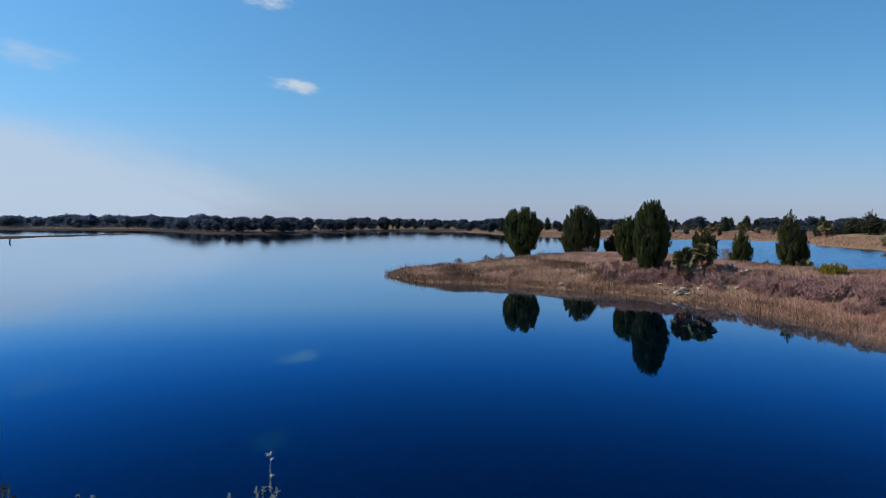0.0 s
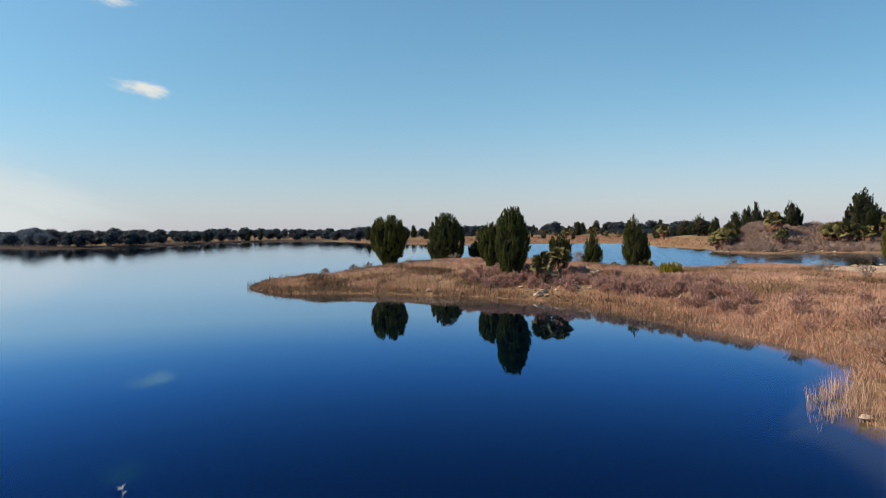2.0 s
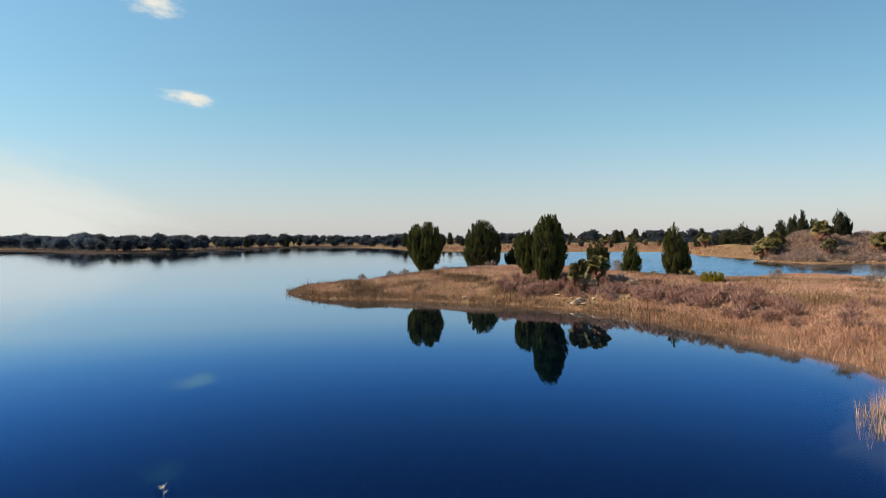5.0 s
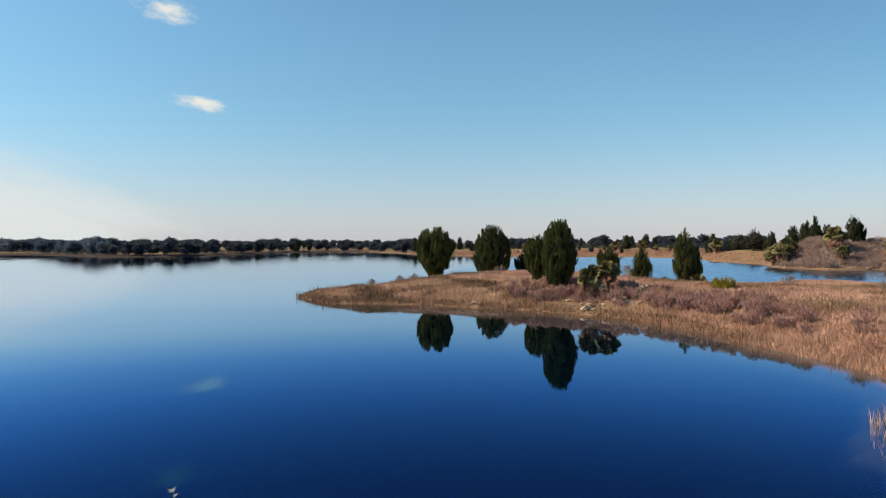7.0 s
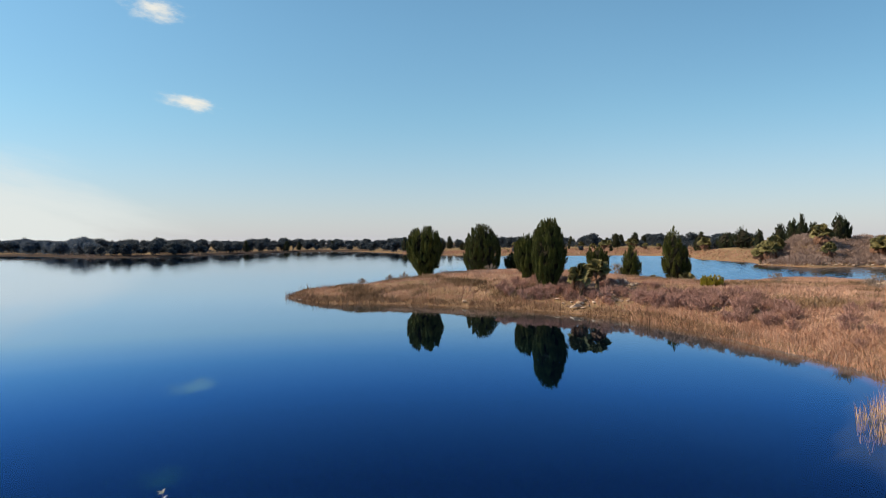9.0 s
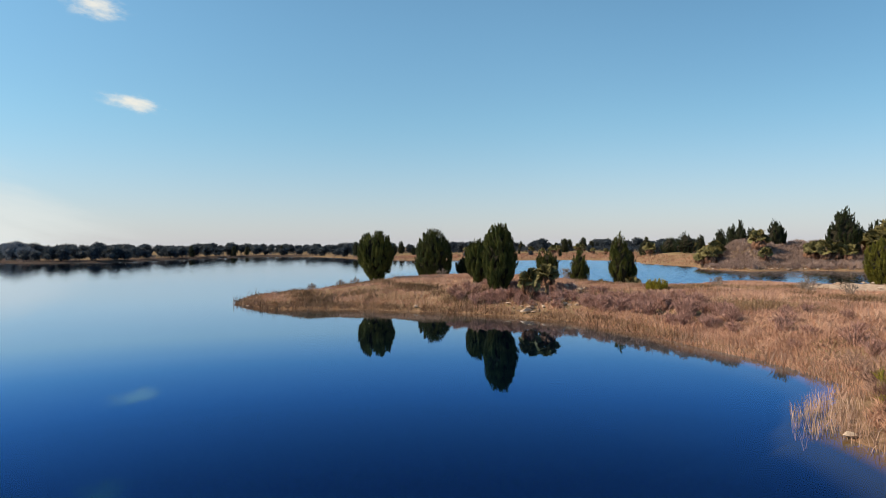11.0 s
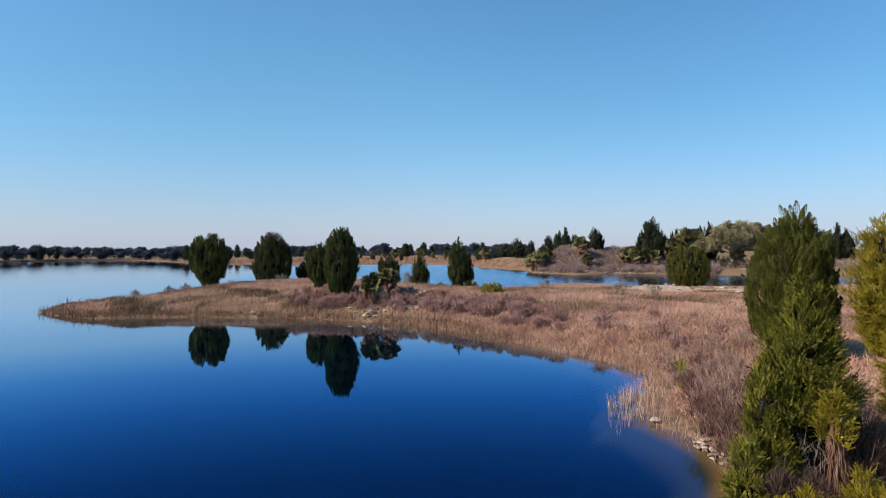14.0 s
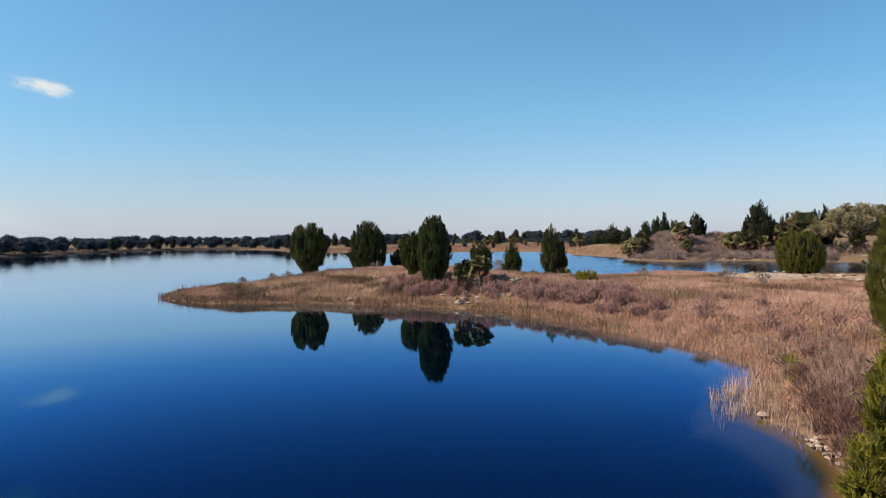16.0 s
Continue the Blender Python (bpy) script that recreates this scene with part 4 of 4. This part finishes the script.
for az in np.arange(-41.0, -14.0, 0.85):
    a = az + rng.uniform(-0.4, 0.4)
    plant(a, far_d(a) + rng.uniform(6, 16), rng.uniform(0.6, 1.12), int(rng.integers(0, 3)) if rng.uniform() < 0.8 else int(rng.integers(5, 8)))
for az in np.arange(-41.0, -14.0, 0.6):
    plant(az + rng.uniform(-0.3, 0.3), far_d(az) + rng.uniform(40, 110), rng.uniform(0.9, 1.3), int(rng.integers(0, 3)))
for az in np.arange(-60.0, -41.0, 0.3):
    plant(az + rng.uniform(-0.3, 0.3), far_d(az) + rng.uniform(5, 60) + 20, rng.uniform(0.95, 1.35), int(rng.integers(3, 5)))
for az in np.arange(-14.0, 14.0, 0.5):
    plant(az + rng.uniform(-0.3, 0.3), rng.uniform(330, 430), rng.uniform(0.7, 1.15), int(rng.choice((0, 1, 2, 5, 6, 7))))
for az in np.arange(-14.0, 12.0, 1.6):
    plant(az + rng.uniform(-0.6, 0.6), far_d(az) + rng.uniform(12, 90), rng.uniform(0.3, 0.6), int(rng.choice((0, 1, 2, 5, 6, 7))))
plant(2.9, 300, 1.05, 6)
for az, d, s, k in ((9.5, 225, 0.75, 6), (10.3, 222, 0.7, 5), (11.0, 215, 0.85, 0), (12.2, 220, 0.85, 1), (8.3, 240, 0.6, 2), (13.2, 210, 0.8, 7), (36.0, 200, 1.2, 1), (34.0, 210, 1.2, 0), (24.6, 250, 1.5, 0)):
    plant(az, d, s, k)


# undergrowth that closes the woods near the ground
def thicket(label, material, az0, az1, n, near, deep, size, seed, thick=0.16, count=70):
    rng = np.random.default_rng(seed)
    pts = []
    for i in range(n):
        az = rng.uniform(az0, az1)
        p = stand(az, far_d(az) + near + rng.uniform(0, deep))
        if p.z > 0.1:
            pts.append((p.x, p.y, p.z + size * 0.3))
    c = np.array(pts)
    k = size * rng.uniform(0.5, 1.2, len(c))
    v, f = clumps(rng, c, unit(np.array([0, 0, 1.0]) + rng.normal(size=c.shape) * 0.4), k * 0.8, k * 0.75, count, size * (0.5 if thick < 0.12 else 0.17), size * thick)
    tagged(new("thicket", mesh_from("thicket", v, f, material)), label, "undergrowth", kind="stuff")


thicket("grey-pink leafless scrub clothing the stony mound", SCRUB, 14.4, 29.5, 2100, 1.2, 26, 1.0, 36, 0.09, 60)
thicket("dark evergreen bushes under the inlet oaks", CEDAR_DARK, 27.5, 34.0, 80, 12, 14, 1.3, 38)
thicket("grey leafless brush along the far bank", SCRUB, 29.0, 60.0, 300, 8, 30, 1.2, 37, 0.1, 42)
thicket("dark evergreen undergrowth below the far trees", OAK_HAZE, -41, -14, 260, 14, 60, 1.4, 31)
thicket("woods along the distant shore, haze blue in their leaves", OAK_FAR_HAZE, -64, -41, 520, 25, 80, 3.0, 32)
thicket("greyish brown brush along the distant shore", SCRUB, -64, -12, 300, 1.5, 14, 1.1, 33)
thicket("dark scrub woods beyond the grassy shore", OAK_HAZE, -14, 14, 420, 110, 110, 2.8, 34)
thicket("scattered olive shrubs in the shore grass", PALM, -12, 14, 60, 10, 110, 1.2, 35)


# ---- rocks ----
ROCKS = []
STONES = [rock_mesh(i, 0.55 + 0.1 * (i % 3)) for i in range(5)]


def rock(x, y, size, turn=0.0, label="pale limestone boulder on the grassy bank"):
    ROCKS.append((x, y, size))
    ob = new("rock", STONES[int(turn) % 5])
    ob.matrix_world = pose(x, y, max(ground_z((x, y)), 0.0) + size * 0.30, 0, 0, turn * 53) @ Matrix.Diagonal((size * 1.25, size, size, 1))
    return tagged(ob, label, "rock", "boulders")


for az, el, size in ((3.14, -3.62, 1.0), (3.5, -3.45, 0.8), (4.15, -3.78, 0.7), (1.12, -4.16, 0.8), (1.88, -4.27, 0.6), (2.4, -4.4, 0.5), (-0.13, -5.39, 0.7), (-0.5, -5.7, 0.8),
                     (3.9, -5.04, 0.4), (-10.4, -5.2, 0.5), (-24.9, -4.8, 0.4), (0.9, -4.05, 0.6), (-2.1, -4.96, 0.4), (4.6, -3.65, 0.5), (-0.9, -5.2, 0.35), (0.3, -5.0, 0.4), (-1.2, -5.6, 0.35), (0.6, -5.5, 0.3),
                     (30.0, -3.4, 0.7), (31.0, -3.5, 0.7), (29.2, -3.35, 0.5), (28.2, -3.3, 0.6), (24.5, -13.95, 0.36), (28.6, -15.0, 0.22), (28.2, -15.5, 0.17), (29.3, -16.0, 0.2), (31.0, -13.5, 0.4), (29.8, -16.6, 0.18), (28.9, -15.6, 0.15), (27.6, -15.2, 0.13), (29.0, -16.3, 0.14), (29.6, -16.1, 0.12),
                     (3.3, -3.75, 0.5), (3.8, -3.6, 0.6), (2.7, -3.9, 0.5), (1.5, -4.5, 0.4), (-0.3, -5.5, 0.5), (0.1, -5.7, 0.35), (-1.6, -5.3, 0.3), (1.0, -5.2, 0.35), (5.4, -4.6, 0.35), (27.5, -3.25, 0.6), (26.5, -3.3, 0.5), (30.5, -3.45, 0.5)):
    d = 30.0
    for k in range(40):
        d = (EYE[2] - 0.2 - max(ground_z(at(az, d)), 0.0)) / math.tan(radians(-el)) * 0.5 + d * 0.5
    p = at(az, d)
    rock(p.x, p.y, size * 0.95, abs(az * 10) + size * 7)


rng = np.random.default_rng(15)
for i in range(20):
    x, y = rng.normal(1.4, 2.6), rng.uniform(45.5, 54.0)
    if 0.4 < float(depth_inside(np.array([x]), np.array([y]), MAIN)[0]) < 7.0:
        rock(x, y, rng.uniform(0.15, 0.5), rng.uniform(0, 99), "small pale stone among the bank grass")


def off_rocks(x, y):
    """True where no boulder stands, nor the trodden earth on its lake side."""
    free = np.ones(len(x), bool)
    for rx, ry, size in ROCKS:
        if size > 0.25 and ry > 30:
            w = np.hypot(rx, ry)
            u, v = (x - rx) * ry / w - (y - ry) * rx / w, (x - rx) * rx / w + (y - ry) * ry / w
            free &= ~((np.abs(u) < size * 0.6) & (v > -0.7 - size * 0.7) & (v < size * 0.6))
    return free


# ---- grass, reeds and scrub as growing cover ----
def cover(name, label, category, material, x0, x1, y0, y1, n, rule, height, width, seed, spread=0.35, droop=0.0):
    """Blades scattered over a stretch of the plan where rule(x, y, z, shore) gives the chance to grow."""
    rng = np.random.default_rng(seed)
    x, y = rng.uniform(x0, x1, n), rng.uniform(y0, y1, n)
    s = depth_inside(x, y, MAIN)
    z = land_height(x, y)
    keep = (rng.uniform(0, 1, n) < rule(x, y, z, s)) & (off_rocks(x, y) | (rng.uniform(0, 1, n) < 0.2))
    x, y, z = x[keep], y[keep], z[keep]
    m = len(x)
    tall = height * rng.uniform(0.5, 1.25, m) * (1 + 0.3 * waves(x, y, 1.7, seed))
    way = unit(np.stack([rng.normal(size=m) * spread, rng.normal(size=m) * spread, np.ones(m)], 1))
    v, f = blades(np.stack([x, y, z - 0.03], 1), way, tall, width * rng.uniform(0.6, 1.4, m), rng, droop)
    return tagged(new(name, mesh_from(name, v, f, material)), label, category, kind="stuff")


def bare_spot(x, y):
    return (((x - 29.6) / 4.6) ** 2 + ((y - 62.5) / 7.4) ** 2 + 0.5 * waves(x, y, 1.5, 7.0) < 0.9) | (((x - 35.8) / 3.6) ** 2 + ((y - 61.0) / 4.6) ** 2 + 0.5 * waves(x, y, 1.2, 8.0) < 0.8)


def meadow(x, y, z, s):
    return np.where((s > 0.9) & ~bare_spot(x, y), 0.55 + 0.45 * waves(x, y, 2.6, 4.0), 0.0)


cover("grass", "dry tan winter grass over the spit", "grass", GRASS, -28, 34, 36, 92, 420000, meadow, 0.30, 0.045, 21, 0.75)
cover("grass", "dry tan grass in the field behind the bank", "grass", GRASS, 30, 84, 30, 84, 150000, meadow, 0.34, 0.055, 22, 0.75)
cover("grass", "dry pinkish grass on the near bank", "grass", GRASS, 8, 34, 11, 38, 260000, meadow, 0.36, 0.022, 23, 0.8, 0.5)
cover("sedge", "russet sedge along the waterline", "sedge", SEDGE, -28, 12, 22, 60, 220000, lambda x, y, z, s: np.where((s > np.where(x > 3, -0.3, 0.25)) & (s < 2.6), np.where(x > 3, 0.95, 0.6), 0), 0.30, 0.026, 24, 0.5)
cover("reeds", "pale dry reeds standing at the water's edge", "reeds", REED, 5, 20, 13, 36, 100000, lambda x, y, z, s: np.where((s > -0.15) & (s < 2.6), 0.42 * np.clip(1 - s / 2.6, 0, 1) * (0.4 + 0.6 * waves(x, y, 0.7, 3.0)), 0), 0.46, 0.017, 25, 0.24, 0.5)
cover("sedge", "dry grass along the opposite shore", "sedge", SEDGE, -110, 90, 125, 290, 160000, lambda x, y, z, s: np.where((z > 0.12) & (z < 2.2) & (s < 0), 0.9, 0), 0.5, 0.16, 26, 0.6)

cover("brush", "low brown brush in patches over the bank", "brush", BRUSH, -24, 32, 22, 66, 330000, lambda x, y, z, s: np.where((s > 0.7) & ~bare_spot(x, y), np.clip(0.75 * waves(x, y, 1.9, 9.0) + 0.25 * waves(x, y, 0.6, 2.0) + np.where(((x > 4) & (s < 7)) | ((x < -40) & (s < 4)), 0.3, np.where(x < -4, -0.3, -0.05)), 0, 1), 0), 0.36, 0.026, 27, 1.0)
cover("reeds", "clump of pale reeds standing in the shallows", "reeds", REED, 6.6, 9.2, 17.6, 20.8, 7500, lambda x, y, z, s: np.where((s > -0.9) & (s < 0.6), 0.5 * np.clip(0.2 + waves(x, y, 0.28, 3.0), 0, 1), 0), 0.62, 0.013, 28, 0.14, 0.4)

cover("grass", "olive-brown rank grass on the tip of the spit", "grass", OLIVE_GRASS, -28, -1, 44, 66, 170000,
      lambda x, y, z, s: np.where((s > 0.35) & (s < 9.0), np.clip(0.9 * waves(x, y, 2.4, 6.0) + 0.05, 0, 1) * np.clip((2.5 - x) / 9, 0.1, 1), 0), 0.40, 0.035, 29, 0.4, 0.3)
cover("grass", "olive-brown grass in patches on the bank", "grass", OLIVE_GRASS, 4, 34, 22, 66, 200000,
      lambda x, y, z, s: np.where((s > 2.0) & ~bare_spot(x, y), np.clip(1.3 * waves(x, y, 3.1, 16.0) + 0.4 * waves(x, y, 0.9, 2.0) - 0.12, 0, 1), 0), 0.40, 0.03, 31, 0.6, 0.3)
cover("reeds", "tall pale stems standing out of the bank grass", "reeds", REED, -28, 32, 20, 66, 26000,
      lambda x, y, z, s: np.where((s > 0.5) & (s < 13.0) & ~bare_spot(x, y), np.clip(0.25 + 0.6 * waves(x, y, 1.3, 12.0), 0, 1), 0), 0.5, 0.02, 30, 0.25, 0.4)

cover("sedge", "dark russet sedge hanging over the waterline of the spit", "sedge", RANK, -28, 9, 34, 60, 130000,
      lambda x, y, z, s: np.where((s > -0.12) & (s < 1.0), 0.75, 0), 0.42, 0.03, 41, 0.5, 0.4)
cover("reeds", "thin dark stems standing in the shallows off the spit", "reeds", RANK, -30, 9, 34, 62, 60000,
      lambda x, y, z, s: np.where((s > -0.8) & (s < 0.8), np.where(x < -17, 0.32, 0.06) * np.clip(0.3 + waves(x, y, 0.5, 3.0), 0, 1), 0), 0.8, 0.035, 42, 0.12, 0.3)
cover("brush", "dark low brush along the back of the spit", "brush", RANK, -27, -8, 52, 90, 60000,
      lambda x, y, z, s: np.where((s > 0.3) & (s < 3.5) & (y > 57 - 0.6 * (x + 26)), np.clip(waves(x, y, 1.6, 5.0) - 0.35, 0, 1), 0), 0.75, 0.04, 43, 0.6)

# bare purple-brown shrubs along the bank
kinds = [bare_shrub(stand(az, d), 0.95, 1.3, "leafless purple-brown shrub on the bank above the water", 120 + i, 40, 12, PURPLE, thick=1.8) for i, (az, d) in enumerate(((5.0, 46.0), (9.0, 42.0), (13.0, 40.0)))]
rng = np.random.default_rng(9)
count = 0
while count < 190:
    x, y = rng.uniform(-7, 26), rng.uniform(24, 62)
    s = float(depth_inside(np.array([x]), np.array([y]), MAIN)[0])
    if not off_rocks(np.array([x]), np.array([y]))[0] or not 1.8 < s < 8.5 or rng.uniform() > (0.95 if s < 5 else 0.25) * (0.18 if x > 11 or y < 35 else 1.0):
        continue
    count += 1
    copy_thing(kinds[count % 3], pose(x, y, ground_z((x, y)) - 0.03, 0, 0, rng.uniform(0, 360)) @ Matrix.Scale(rng.uniform(0.5, 1.05), 4))

# ---- shrub tips below the lookout ----
def leafy_shrub(place, tips, label, seed, material):
    """Thin upright shoots with small narrow leaves; tips are (x, y, z) from the foot."""
    rng = np.random.default_rng(seed)
    shrub = thing("leafy_shrub", place, label, "shrub", "shrubs below the lookout")
    pieces, base, way = [], [], []
    for tip in tips:
        tip = np.array(tip)
        mid = tip * 0.55 + rng.normal(size=3) * 0.05
        pts = [np.zeros(3), mid, tip]
        pieces.append(tube(pts, [0.009, 0.006, 0.002], 4))
        for k in range(44):
            t = 1 - 0.45 * rng.uniform() ** 1.4
            base.append(mid + (tip - mid) * (t - 0.55) / 0.45)
            way.append(unit(unit(tip) * 0.7 + rng.normal(size=3) * 0.6))
    part("stem", mesh_from("stem", *join(pieces), TWIG), shrub)
    v, f = blades(np.array(base), np.array(way), rng.uniform(0.025, 0.05, len(base)), np.full(len(base), 0.017), rng, 0.4)
    part("foliage", mesh_from("foliage", v, f, material), shrub)
    return shrub


def tip_from(foot, az, el, d):
    p = Vector(EYE) + compass(az, el) * d / math.cos(radians(el))
    return tuple(p - foot)


foot = stand(-37.0, 5.2)
leafy_shrub(foot, [tip_from(foot, a, e, 5.0) for a, e in ((-36.2, -19.5), (-36.8, -21.9), (-35.6, -22.4), (-37.4, -22.2), (-39.6, -22.1))], "shoots with small silvery leaves in front of the lake", 201, SILVER)
foot = stand(-50.5, 5.2)
leafy_shrub(foot, [tip_from(foot, a, e, 5.0) for a, e in ((-50.9, -20.6), (-50.1, -20.8), (-51.6, -21.4))], "slender shoots with narrow silvery leaves by the lookout", 202, SILVER)
foot = stand(-56.0, 5.4)
leafy_shrub(foot, [tip_from(foot, a, e, 5.0) for a, e in ((-55.5, -19.3), (-55.9, -19.2), (-55.2, -19.9), (-56.6, -19.4))], "dark leafy shoots at the edge of the bank", 203, CEDAR)

# a leaning stake in the far shallows
stake = thing("stake", at(-55.1, 178.0, -0.5), "dark leaning wooden stake standing in the shallows", "stake")
part("post", mesh_from("post", *tube([(0, 0, 0), (0.12, 0, 0.9), (0.35, 0, 1.7)], [0.16, 0.15, 0.12], 7), BARK), stake)
part("stub", mesh_from("stub", *tube([(0.2, 0, 1.2), (-0.2, 0.1, 1.6)], [0.09, 0.05], 6), BARK), stake)

# yellow-green bush in the field, low shrubs at the inlet
p = stand(10.6, 53.0)
cedar(p, 0.75, 1.5, "low yellow-green bush in the dry grass", WILLOW, 211, 0.22, 120, 40, 0.12, 0.05, 0.45, 0.5, 0.7, 0.0, 2, name="low_bush", group="low bushes of the field")
for i, (az, d, h, w) in enumerate(((6.1, 79.0, 1.0, 1.2),)):
    cedar(stand(az, d), h, w, "low dark green bush in the dry grass", CEDAR, 212 + i, 0.2, 90, 40, 0.12, 0.05, 0.45, 0.5, 0.7, 0.0, 2, name="low_bush", group="low bushes of the field")
for i, (az, d, h, w) in enumerate(((22.0, 62.0, 1.2, 1.8), (21.5, 63.5, 1.0, 1.4), (24.6, 57.0, 1.1, 1.6), (3.0, 80.0, 1.9, 1.8), (3.4, 81.0, 1.5, 1.5), (-8.0, 76.0, 0.9, 1.5), (15.5, 58.0, 1.1, 1.6), (-17.0, 66.0, 0.9, 1.2), (-15.6, 68.0, 1.0, 1.4), (-19.5, 62.0, 0.8, 1.2))):
    bare_shrub(stand(az, d), h, w, "grey leafless bush on the back of the spit", 221 + i, 30, 12, TWIG, group="grey bushes of the spit", thick=1.8)

rng = np.random.default_rng(12)
for az in np.arange(14.2, 22.5, 0.12):
    p = at(az + rng.uniform(-0.08, 0.08), far_d(az) + rng.uniform(0.5, 3.5))
    rock(p.x, p.y, rng.uniform(0.25, 0.7), rng.uniform(0, 99), "pale boulder at the foot of the mound")

rng = np.random.default_rng(14)
for i in range(55):
    az = rng.uniform(22.5, 31.5)
    p = at(az, rng.uniform(71.5, 78.5))
    if ground_z(p) > 0.15:
        rock(p.x, p.y, rng.uniform(0.2, 0.6), rng.uniform(0, 99), "rough sandy-coloured stone on the bare bank")
for i in range(16):
    p = at(rng.uniform(27.8, 30.2), rng.uniform(15.4, 17.8))
    if -0.1 < ground_z(p) < 0.5:
        rock(p.x, p.y, rng.uniform(0.10, 0.24), rng.uniform(0, 99), "small sandy stone at the waterline")
